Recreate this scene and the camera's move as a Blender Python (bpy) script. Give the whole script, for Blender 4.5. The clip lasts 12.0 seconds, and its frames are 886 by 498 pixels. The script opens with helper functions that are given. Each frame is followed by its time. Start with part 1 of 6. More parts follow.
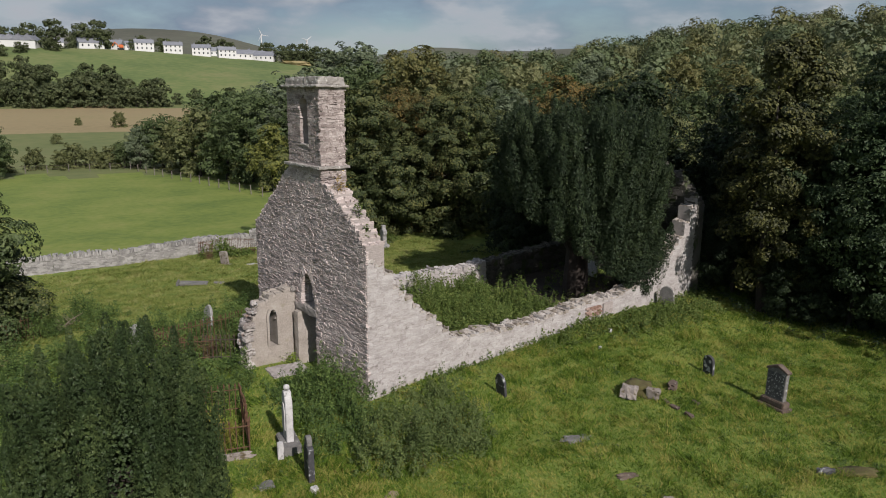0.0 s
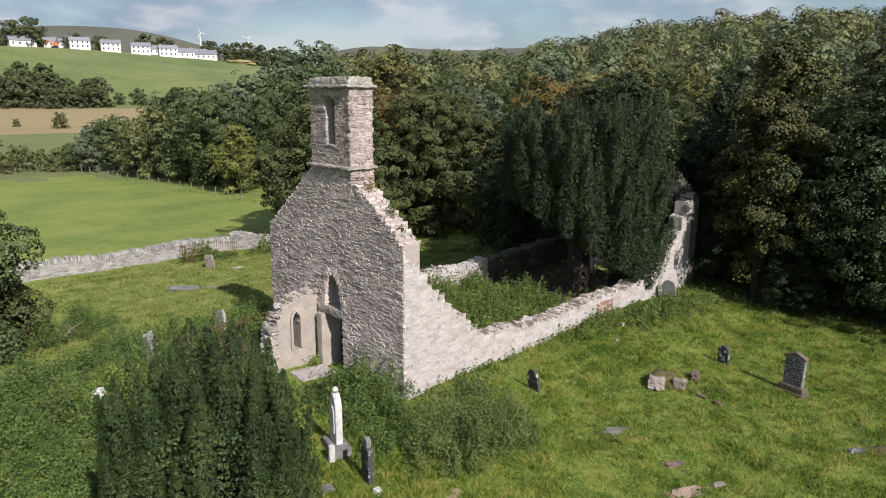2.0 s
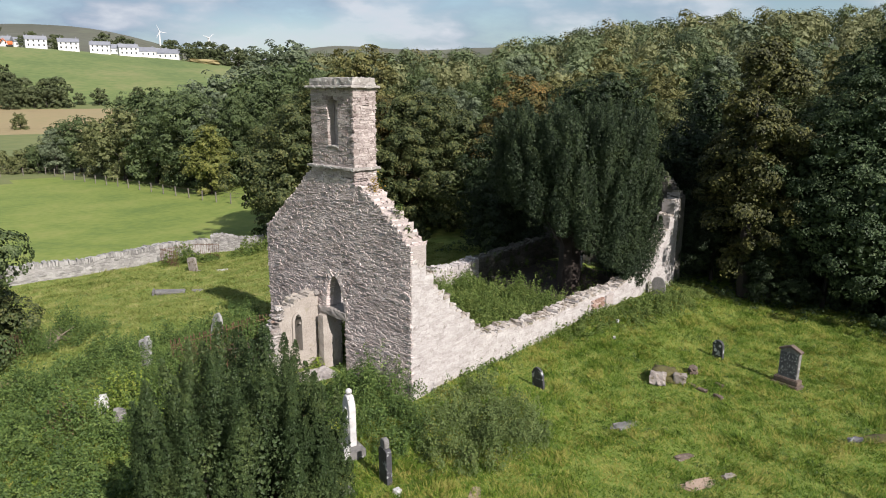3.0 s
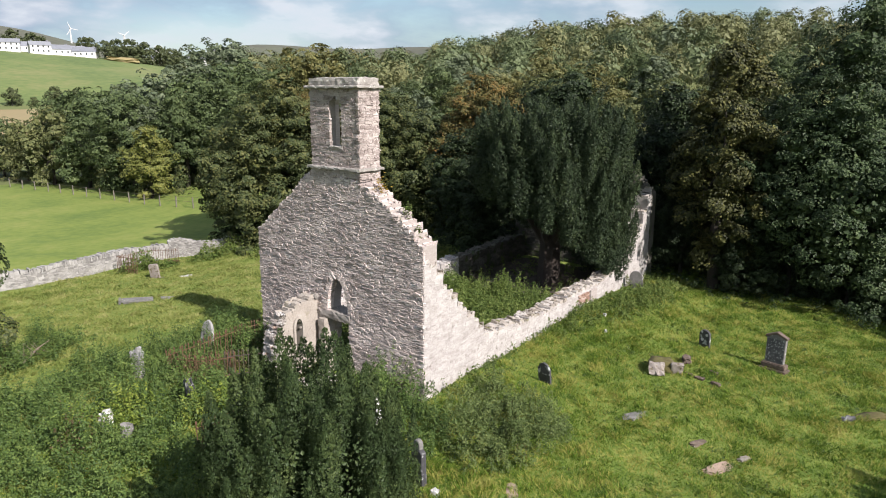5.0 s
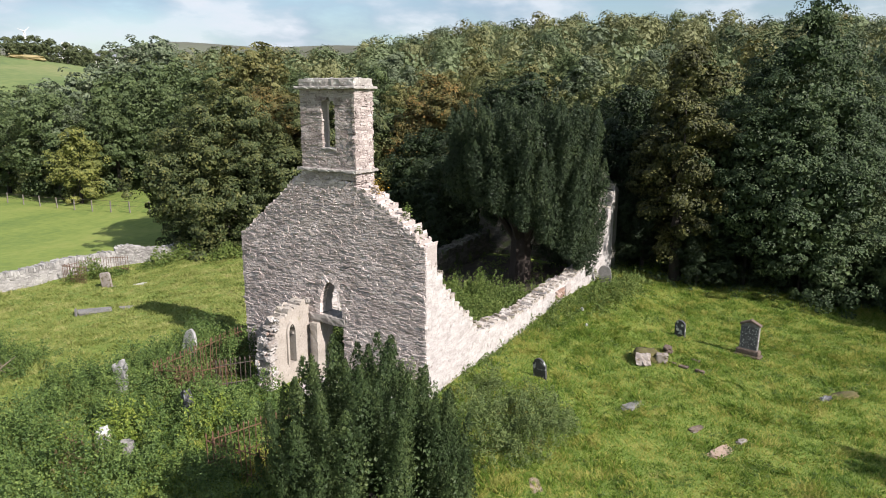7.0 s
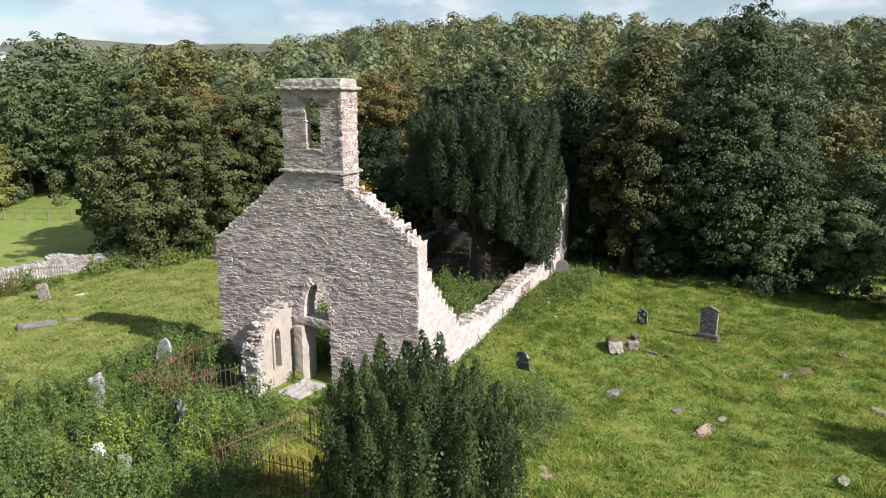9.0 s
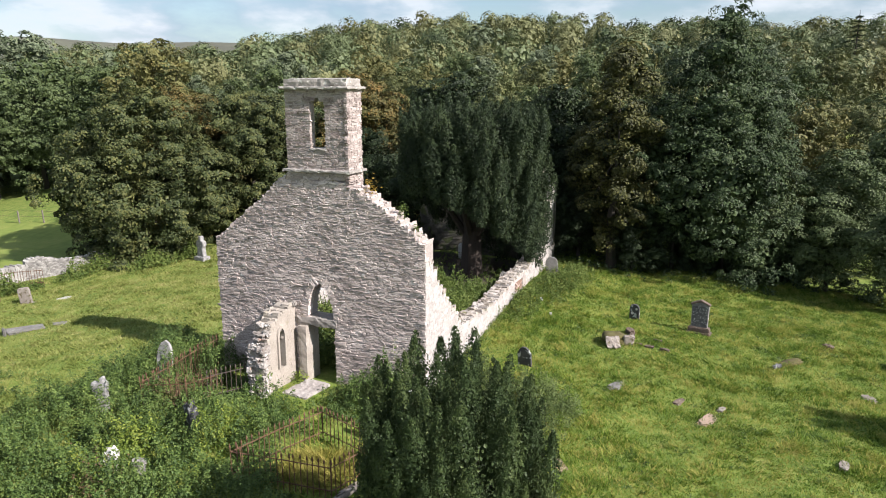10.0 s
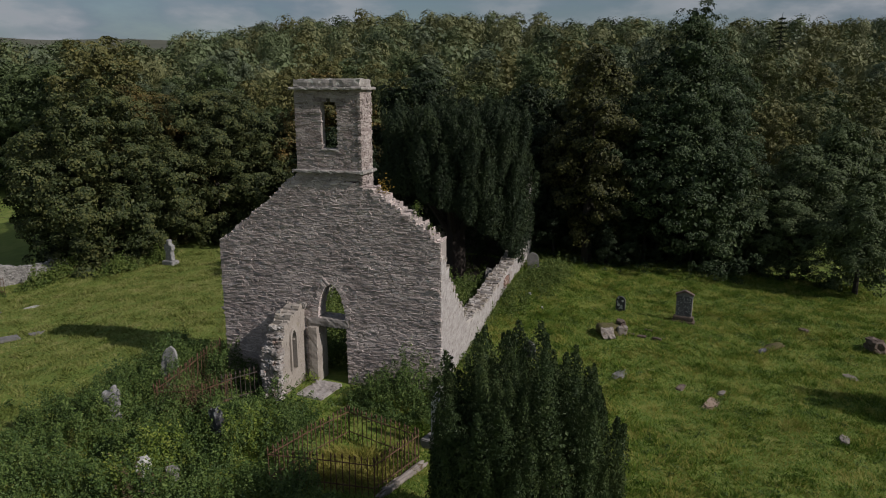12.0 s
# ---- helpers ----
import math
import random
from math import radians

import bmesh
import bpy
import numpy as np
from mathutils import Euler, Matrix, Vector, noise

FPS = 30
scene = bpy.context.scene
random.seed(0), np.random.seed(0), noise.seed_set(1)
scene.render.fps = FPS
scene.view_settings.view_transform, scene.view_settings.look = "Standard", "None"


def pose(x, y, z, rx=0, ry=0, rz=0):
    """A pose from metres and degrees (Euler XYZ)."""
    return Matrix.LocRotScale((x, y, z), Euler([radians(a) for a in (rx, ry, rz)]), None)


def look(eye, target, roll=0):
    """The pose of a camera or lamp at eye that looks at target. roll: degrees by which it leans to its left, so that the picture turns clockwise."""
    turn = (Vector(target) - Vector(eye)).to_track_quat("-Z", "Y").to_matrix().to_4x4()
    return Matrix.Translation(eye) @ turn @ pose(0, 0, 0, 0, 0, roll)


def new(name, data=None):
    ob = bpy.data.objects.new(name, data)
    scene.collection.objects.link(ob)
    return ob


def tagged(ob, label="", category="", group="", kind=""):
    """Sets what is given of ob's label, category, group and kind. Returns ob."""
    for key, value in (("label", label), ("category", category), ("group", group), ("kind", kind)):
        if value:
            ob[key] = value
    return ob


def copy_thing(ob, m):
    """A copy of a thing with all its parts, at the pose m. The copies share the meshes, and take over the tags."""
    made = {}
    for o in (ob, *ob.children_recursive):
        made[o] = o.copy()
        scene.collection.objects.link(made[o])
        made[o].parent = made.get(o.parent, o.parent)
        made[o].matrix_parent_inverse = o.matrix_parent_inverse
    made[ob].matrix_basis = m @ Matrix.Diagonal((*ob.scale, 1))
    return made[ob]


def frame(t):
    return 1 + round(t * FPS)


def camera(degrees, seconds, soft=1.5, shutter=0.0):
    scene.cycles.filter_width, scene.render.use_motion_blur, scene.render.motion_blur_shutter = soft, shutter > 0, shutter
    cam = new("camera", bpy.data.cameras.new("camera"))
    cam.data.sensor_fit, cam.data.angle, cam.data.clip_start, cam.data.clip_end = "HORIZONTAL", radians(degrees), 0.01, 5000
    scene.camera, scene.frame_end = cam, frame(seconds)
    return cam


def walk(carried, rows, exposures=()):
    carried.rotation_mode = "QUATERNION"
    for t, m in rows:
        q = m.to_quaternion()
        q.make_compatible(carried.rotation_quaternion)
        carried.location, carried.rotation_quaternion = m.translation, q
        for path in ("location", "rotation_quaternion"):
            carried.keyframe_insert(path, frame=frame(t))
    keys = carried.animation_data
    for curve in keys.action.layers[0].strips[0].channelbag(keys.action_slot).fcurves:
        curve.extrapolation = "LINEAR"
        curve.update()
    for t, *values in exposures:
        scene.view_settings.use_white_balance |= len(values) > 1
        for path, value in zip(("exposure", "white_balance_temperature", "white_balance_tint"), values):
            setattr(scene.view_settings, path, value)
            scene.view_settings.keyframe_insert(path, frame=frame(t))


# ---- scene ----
cam = camera(65.0, 12.0, 1.0)
METRES, EYE, TILT, LEAN, TURN = 15.0, 9.6, 0.0, 0.0, -38.9
ROWS = [
    (0.0, 0.0, 0.0, 0.0, 0.09, -12.56, -0.41),
    (0.5, -0.0474, 0.0011, -0.0002, -1.07, -12.58, -0.41),
    (1.0, -0.0943, -0.0, -0.0002, -2.15, -12.59, -0.39),
    (1.5, -0.1392, -0.0017, 0.0009, -3.13, -12.6, -0.36),
    (2.0, -0.1839, -0.0029, 0.0008, -4.46, -12.6, -0.31),
    (2.5, -0.2259, -0.0012, 0.0008, -5.88, -12.6, -0.29),
    (3.0, -0.2672, 0.0004, 0.0023, -7.32, -12.61, -0.26),
    (5.0, -0.4314, 0.0275, 0.0029, -13.23, -12.64, -0.18),
    (5.5, -0.4722, 0.037, 0.0039, -14.71, -12.67, -0.2),
    (6.0, -0.5099, 0.0461, 0.0054, -16.26, -12.69, -0.18),
    (6.5, -0.5452, 0.0556, 0.0065, -17.9, -12.7, -0.14),
    (7.0, -0.5816, 0.0674, 0.0065, -19.56, -12.72, -0.11),
    (9.0, -0.7348, 0.1114, 0.0087, -26.83, -12.76, -0.04),
    (9.5, -0.7731, 0.1241, 0.0095, -28.44, -12.79, -0.02),
    (10.0, -0.814, 0.1376, 0.0096, -29.63, -12.83, -0.01),
    (10.5, -0.8524, 0.1559, 0.0127, -31.01, -12.84, -0.0),
    (11.0, -0.8916, 0.172, 0.0122, -32.39, -12.86, 0.0),
    (11.5, -0.9298, 0.189, 0.0129, -33.76, -12.9, 0.03),
    (12.0, -0.9668, 0.2063, 0.0138, -35.09, -12.96, 0.06),
]
walk(cam, [(t, pose(0, 0, EYE, TILT, LEAN, TURN) @ pose(METRES * x, METRES * y, METRES * z, 90 + pitch, roll, yaw)) for t, x, y, z, yaw, pitch, roll in ROWS],
     [(0.0, -0.14), (0.6, 0.26), (1.5, 0.38), (3.0, 0.56), (5.0, 0.74), (10.0, 0.97), (10.9, 1.0), (11.3, 0.77), (11.7, 0.13), (12.0, -0.61)])

# ---- world, sun, exposure ----
SUN_FROM = Vector((-0.16, -0.79, 0.60)).normalized()
world = bpy.data.worlds.new("sky")
scene.world = world
world.use_nodes = True
wn, wl = world.node_tree.nodes, world.node_tree.links
wn.clear()
w_out = wn.new("ShaderNodeOutputWorld")
w_bg = wn.new("ShaderNodeBackground")
w_sky = wn.new("ShaderNodeTexSky")
w_sky.sky_type = "NISHITA"
w_sky.sun_disc = False
w_sky.sun_elevation = math.asin(SUN_FROM.z)
w_sky.sun_rotation = math.atan2(SUN_FROM.x, SUN_FROM.y)
w_sky.dust_density = 1.0
w_sky.ozone_density = 1.6
w_geo = wn.new("ShaderNodeTexCoord")
w_sep = wn.new("ShaderNodeSeparateXYZ")
w_add = wn.new("ShaderNodeMath")
w_add.operation = "ADD"
w_add.inputs[1].default_value = 0.3
w_div = wn.new("ShaderNodeVectorMath")
w_div.operation = "DIVIDE"
w_comb = wn.new("ShaderNodeCombineXYZ")
w_noise = wn.new("ShaderNodeTexNoise")
w_noise.inputs["Scale"].default_value = 1.7
w_noise.inputs["Detail"].default_value = 9.0
w_noise.inputs["Roughness"].default_value = 0.55
w_ramp = wn.new("ShaderNodeValToRGB")
w_ramp.color_ramp.elements[0].position = 0.36
w_ramp.color_ramp.elements[1].position = 0.58
w_noise2 = wn.new("ShaderNodeTexNoise")
w_noise2.inputs["Scale"].default_value = 3.4
w_noise2.inputs["Detail"].default_value = 8.0
w_cloud = wn.new("ShaderNodeValToRGB")
w_cloud.color_ramp.elements[0].position = 0.42
w_cloud.color_ramp.elements[0].color = (2.9, 3.7, 5.0, 1)
w_cloud.color_ramp.elements[1].position = 0.60
w_cloud.color_ramp.elements[1].color = (6.2, 6.6, 7.3, 1)
w_mix = wn.new("ShaderNodeMix")
w_mix.data_type = "RGBA"
wl.new(w_geo.outputs["Generated"], w_sep.inputs[0])
wl.new(w_sep.outputs["Z"], w_add.inputs[0])
for k in range(3):
    wl.new(w_add.outputs[0], w_comb.inputs[k])
wl.new(w_geo.outputs["Generated"], w_div.inputs[0])
wl.new(w_comb.outputs[0], w_div.inputs[1])
wl.new(w_div.outputs[0], w_noise.inputs["Vector"])
wl.new(w_div.outputs[0], w_noise2.inputs["Vector"])
wl.new(w_noise.outputs["Fac"], w_ramp.inputs[0])
wl.new(w_noise2.outputs["Fac"], w_cloud.inputs[0])
wl.new(w_ramp.outputs[0], w_mix.inputs["Factor"])
wl.new(w_sky.outputs[0], w_mix.inputs["A"])
wl.new(w_cloud.outputs[0], w_mix.inputs["B"])
wl.new(w_mix.outputs["Result"], w_bg.inputs["Color"])
w_bg.inputs["Strength"].default_value = 0.073
wl.new(w_bg.outputs[0], w_out.inputs[0])
sun = new("sun", bpy.data.lights.new("sun", "SUN"))
sun.data.energy, sun.data.angle, sun.data.color = 5.0, radians(0.6), (1.0, 0.925, 0.885)
sun.matrix_world = look(SUN_FROM * 60, (0, 0, 0))


# ---- materials ----
def shade(name, colours, scale=3.0, fine=30.0, rough=0.85, bump=0.3, dist=0.02, spread=0.25, rand=0.0, island=0.0,
          trans=0.0, spots=None, metal=0.0, stretch=(1, 1, 1)):
    """Two noises run over a ramp of colours; rand and island vary the value piece by piece; trans lets light through leaves;
    spots: (colour, scale, threshold) lays lichen or moss over it."""
    m = bpy.data.materials.new(name)
    m.use_nodes = True
    n, l = m.node_tree.nodes, m.node_tree.links
    p = n["Principled BSDF"]
    g = n.new("ShaderNodeNewGeometry")
    mp = n.new("ShaderNodeMapping")
    mp.inputs["Scale"].default_value = stretch
    l.new(g.outputs["Position"], mp.inputs["Vector"])
    a, b = n.new("ShaderNodeTexNoise"), n.new("ShaderNodeTexNoise")
    a.inputs["Scale"].default_value, b.inputs["Scale"].default_value = scale, fine
    a.inputs["Detail"].default_value, b.inputs["Detail"].default_value = 5, 4
    for t in (a, b):
        l.new(mp.outputs[0], t.inputs["Vector"])
    mixf = n.new("ShaderNodeMix")
    mixf.inputs["Factor"].default_value = 0.4
    l.new(a.outputs["Fac"], mixf.inputs["A"])
    l.new(b.outputs["Fac"], mixf.inputs["B"])
    fac = mixf.outputs["Result"]
    for amount, src in ((rand, "rand"), (island, "island")):
        if amount:
            s = n.new("ShaderNodeObjectInfo").outputs["Random"] if src == "rand" else g.outputs["Random Per Island"]
            ma = n.new("ShaderNodeMath")
            ma.operation = "MULTIPLY_ADD"
            l.new(s, ma.inputs[0])
            ma.inputs[1].default_value = amount
            ma.inputs[2].default_value = -amount / 2
            ad = n.new("ShaderNodeMath")
            l.new(fac, ad.inputs[0])
            l.new(ma.outputs[0], ad.inputs[1])
            fac = ad.outputs[0]
    r = n.new("ShaderNodeValToRGB")
    e = r.color_ramp.elements
    k = len(colours)
    e[0].position, e[1].position = 0.5 - spread, 0.5 + spread
    for i in range(1, k - 1):
        e.new(0.5 - spread + 2 * spread * i / (k - 1))
    for i, c in enumerate(colours):
        e[i].color = (*c, 1)
    l.new(fac, r.inputs[0])
    col = r.outputs[0]
    if spots:
        c, sc, th = spots
        v = n.new("ShaderNodeTexNoise")
        v.inputs["Scale"].default_value, v.inputs["Detail"].default_value = sc, 6
        l.new(g.outputs["Position"], v.inputs["Vector"])
        vr = n.new("ShaderNodeValToRGB")
        vr.color_ramp.elements[0].position, vr.color_ramp.elements[1].position = th, th + 0.08
        l.new(v.outputs["Fac"], vr.inputs[0])
        mx = n.new("ShaderNodeMix")
        mx.data_type = "RGBA"
        l.new(vr.outputs[0], mx.inputs["Factor"])
        l.new(col, mx.inputs["A"])
        mx.inputs["B"].default_value = (*c, 1)
        col = mx.outputs["Result"]
    l.new(col, p.inputs["Base Color"])
    p.inputs["Roughness"].default_value = rough
    p.inputs["Metallic"].default_value = metal
    if bump:
        bp = n.new("ShaderNodeBump")
        bp.inputs["Strength"].default_value, bp.inputs["Distance"].default_value = bump, dist
        l.new(mixf.outputs["Result"], bp.inputs["Height"])
        l.new(bp.outputs[0], p.inputs["Normal"])
    if trans:
        p.inputs["Specular IOR Level"].default_value = 0.3
        tr = n.new("ShaderNodeBsdfTranslucent")
        l.new(col, tr.inputs["Color"])
        ms = n.new("ShaderNodeMixShader")
        ms.inputs[0].default_value = trans
        l.new(p.outputs[0], ms.inputs[1])
        l.new(tr.outputs[0], ms.inputs[2])
        l.new(ms.outputs[0], n["Material Output"].inputs[0])
    return m


def leafy(name, dark, mid, light, scale=0.5, trans=0.08, rough=0.6, fine=4.0, vary=0.32):
    return shade(name, [dark, mid, light], scale, fine, rough, 0, island=vary, trans=trans, spread=0.25)


STONE = shade("rubble_stone", [(0.26, 0.215, 0.198), (0.51, 0.438, 0.41), (0.70, 0.622, 0.588)], 1.3, 11, 0.9, 1.0, 0.06, 0.24,
              rand=0.15, island=0.16, stretch=(1, 1, 2.2), spots=((0.52, 0.51, 0.49), 6.0, 0.64))
TURRETSTONE = shade("brown_weathered_sandstone", [(0.13, 0.10, 0.09), (0.29, 0.242, 0.225), (0.45, 0.395, 0.37)], 2.2, 12, 0.92, 1.0, 0.07, 0.22,
                    rand=0.24, island=0.2, stretch=(1, 1, 2.0), spots=((0.14, 0.11, 0.098), 7.0, 0.60))
MORTAR = shade("lime_mortar", [(0.25, 0.218, 0.202), (0.42, 0.375, 0.35)], 2, 16, 0.95, 0.9, 0.04, stretch=(1, 1, 2))
PALE = shade("lime_washed_stone", [(0.235, 0.211, 0.197), (0.375, 0.349, 0.335), (0.47, 0.447, 0.434)], 1.6, 10, 0.92, 1.0, 0.05, 0.24,
             rand=0.2, island=0.2, stretch=(1, 1, 1.8), spots=((0.21, 0.185, 0.172), 4.5, 0.64))
PALEJOINT = shade("pale_lime_mortar", [(0.29, 0.264, 0.248), (0.43, 0.404, 0.386)], 2.2, 14, 0.95, 0.9, 0.04)
DRESSED = shade("dressed_sandstone", [(0.18, 0.165, 0.15), (0.30, 0.278, 0.258)], 2.5, 25, 0.85, 0.35, 0.01, rand=0.2,
                spots=((0.27, 0.25, 0.22), 4, 0.6))
# rubble with the deep shade under yew and trees painted into its colour
SHADE_RUBBLE = shade("shade_darkened_rubble", [(0.03, 0.031, 0.024), (0.075, 0.07, 0.058), (0.15, 0.14, 0.122)], 1.2, 20, 0.92, 1.0, 0.04, 0.24,
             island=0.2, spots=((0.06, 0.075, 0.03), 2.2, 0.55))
WALLTOP = shade("broken_wall_top", [(0.18, 0.15, 0.115), (0.34, 0.305, 0.27), (0.46, 0.43, 0.40)], 2.2, 20, 0.92, 1.0, 0.03, 0.22,
                island=0.3, spots=((0.10, 0.10, 0.035), 3.0, 0.62))
COPING = shade("lichened_coping", [(0.16, 0.146, 0.133), (0.29, 0.268, 0.247), (0.40, 0.382, 0.356)], 3.0, 16, 0.92, 1.0, 0.04, 0.24,
               spots=((0.55, 0.54, 0.50), 7.0, 0.60))
RENDER = shade("weathered_render", [(0.21, 0.183, 0.157), (0.325, 0.291, 0.256), (0.415, 0.384, 0.346)], 1.8, 18, 0.92, 0.5, 0.02,
               spots=((0.28, 0.25, 0.20), 3, 0.6))
GRASS = shade("meadow_grass", [(0.055, 0.09, 0.013), (0.10, 0.155, 0.02), (0.165, 0.205, 0.038), (0.24, 0.215, 0.07)], 1.7, 9, 0.9, 0.8, 0.06, 0.22)
PASTURE = shade("pasture", [(0.085, 0.135, 0.02), (0.15, 0.198, 0.033), (0.225, 0.235, 0.06)], 0.16, 1.6, 0.9, 0.5, 0.12, 0.2)
STUBBLE = shade("stubble_field", [(0.19, 0.155, 0.075), (0.26, 0.205, 0.105), (0.19, 0.18, 0.07)], 0.02, 0.6, 0.95, 0)
DULL = shade("rough_pasture", [(0.085, 0.115, 0.035), (0.13, 0.15, 0.05), (0.17, 0.165, 0.07)], 0.02, 0.4, 0.95, 0, spread=0.2)
HILLGRASS = shade("hill_pasture", [(0.075, 0.115, 0.03), (0.12, 0.16, 0.045), (0.18, 0.185, 0.07)], 0.035, 0.35, 0.95, 0, spread=0.16)
MOOR = shade("heather_moor", [(0.062, 0.066, 0.046), (0.09, 0.09, 0.064), (0.115, 0.132, 0.08)], 0.006, 0.06, 0.95, 0, spread=0.2)
BARK = shade("bark", [(0.018, 0.015, 0.012), (0.05, 0.042, 0.034)], 4, 40, 0.95, 0.8, 0.03, stretch=(1, 1, 0.25))

# bark colour lowered to imitate the shade in the hollow of the yew
YEWBARK = shade("shade_dark_yew_bark", [(0.014, 0.010, 0.008), (0.04, 0.03, 0.024)], 4, 40, 0.95, 0.8, 0.03, stretch=(1, 1, 0.25))


# ---- small builders ----
def mesh_of(name, verts, faces, material, smooth=False):
    me = bpy.data.meshes.new(name)
    verts = np.asarray(verts, dtype=np.float32).reshape(-1, 3)
    faces = np.asarray(faces, dtype=np.int32)
    k = faces.shape[1]
    me.vertices.add(len(verts))
    me.vertices.foreach_set("co", verts.ravel())
    me.loops.add(faces.size)
    me.loops.foreach_set("vertex_index", faces.ravel())
    me.polygons.add(len(faces))
    me.polygons.foreach_set("loop_start", np.arange(0, faces.size, k, dtype=np.int32))
    me.update(calc_edges=True)
    me.validate()
    me.polygons.foreach_set("use_smooth", np.full(len(faces), smooth, dtype=bool))
    if material:
        me.materials.append(material)
    return me


def part(name, bm, material, parent, label=""):
    """Links a bmesh (or a mesh) as one object under a thing or a part."""
    if isinstance(bm, bmesh.types.BMesh):
        me = bpy.data.meshes.new(name)
        bmesh.ops.recalc_face_normals(bm, faces=bm.faces)
        bm.to_mesh(me)
        bm.free()
        me.materials.append(material)
    else:
        me = bm
    ob = new(name, me)
    ob.parent = parent
    return tagged(ob, label)


def thing(name, label, category, m=None, group="", kind=""):
    ob = new(name)
    ob.empty_display_size = 0.2
    if m is not None:
        ob.matrix_world = m
    return tagged(ob, label, category, group, kind)


def box(bm, lo, hi, bevel=0.0, m=None):
    r = bmesh.ops.create_cube(bm, size=1)
    c = [(a + b) / 2 for a, b in zip(lo, hi)]
    s = [b - a for a, b in zip(lo, hi)]
    bmesh.ops.transform(bm, matrix=Matrix.LocRotScale(c, None, s), verts=r["verts"])
    vs = r["verts"]
    if bevel:
        es = list({e for v in vs for e in v.link_edges})
        q = bmesh.ops.bevel(bm, geom=es, offset=bevel, segments=2, affect="EDGES", clamp_overlap=True)
        vs = list({v for f in q["faces"] for v in f.verts} | {v for v in vs if v.is_valid})
    if m is not None:
        bmesh.ops.transform(bm, matrix=m, verts=[v for v in vs if v.is_valid])
    return bm


def rough_box(lo, hi, amount, seed, step=0.13):
    """A worn block: its faces cut into small cells and every point shifted a little."""
    rng = np.random.default_rng(seed)
    bm = bmesh.new()
    n = [max(2, int((hi[k] - lo[k]) / step) + 1) for k in range(3)]
    grid = {}
    for i in range(n[0] + 1):
        for j in range(n[1] + 1):
            for k in range(n[2] + 1):
                if i in (0, n[0]) or j in (0, n[1]) or k in (0, n[2]):
                    edge = (i in (0, n[0])) + (j in (0, n[1])) + (k in (0, n[2]))
                    p = np.array([lo[q] + (hi[q] - lo[q]) * (i, j, k)[q] / n[q] for q in range(3)])
                    mid = (np.array(lo) + np.array(hi)) / 2
                    p = p + rng.normal(0, amount * 0.5, 3) - (np.sign(p - mid) * amount * rng.uniform(0.2, 1.2) if edge > 1 else 0)
                    grid[i, j, k] = bm.verts.new(p)
    for ax in range(3):
        u, v = [q for q in range(3) if q != ax]
        for end in (0, n[ax]):
            for i in range(n[u]):
                for j in range(n[v]):
                    ks = []
                    for di, dj in ((0, 0), (1, 0), (1, 1), (0, 1)):
                        key = [0, 0, 0]
                        key[ax], key[u], key[v] = end, i + di, j + dj
                        ks.append(grid[tuple(key)])
                    bm.faces.new(ks)
    bmesh.ops.recalc_face_normals(bm, faces=bm.faces)
    return bm


def tube(bm, a, b, ra, rb, seg=8):
    a, b = Vector(a), Vector(b)
    r = bmesh.ops.create_cone(bm, cap_ends=True, segments=seg, radius1=ra, radius2=rb, depth=(b - a).length)
    q = (b - a).to_track_quat("Z", "Y").to_matrix().to_4x4()
    bmesh.ops.transform(bm, matrix=Matrix.Translation((a + b) / 2) @ q, verts=r["verts"])


def outline(bm, pts, depth, bevel=0.0):
    """A plate in the xz plane, from its outline, with its depth along y."""
    f = bm.faces.new([bm.verts.new((x, -depth / 2, z)) for x, z in pts])
    r = bmesh.ops.extrude_face_region(bm, geom=[f])
    vs = [v for v in r["geom"] if isinstance(v, bmesh.types.BMVert)]
    bmesh.ops.translate(bm, verts=vs, vec=(0, depth, 0))
    bmesh.ops.recalc_face_normals(bm, faces=bm.faces)
    if bevel:
        bmesh.ops.bevel(bm, geom=list(bm.edges), offset=bevel, segments=1, affect="EDGES", clamp_overlap=True)
    return bm


# ---- ground ----
def smooth(t):
    t = np.clip(t, 0, 1)
    return t * t * (3 - 2 * t)


WEST = ((0, -1), (50, -1.4), (107, -2.2), (160, -1.3), (230, 3.2), (260, 4.6), (400, 31), (450, 34), (700, 40), (1100, 80), (1500, 129), (2200, 60), (4200, 10))
EAST = ((0, 0), (50, -0.6), (60, -0.4), (100, 3), (200, 11), (300, 15), (600, 18), (1000, 40), (1800, 122), (2800, 60), (4200, 10))


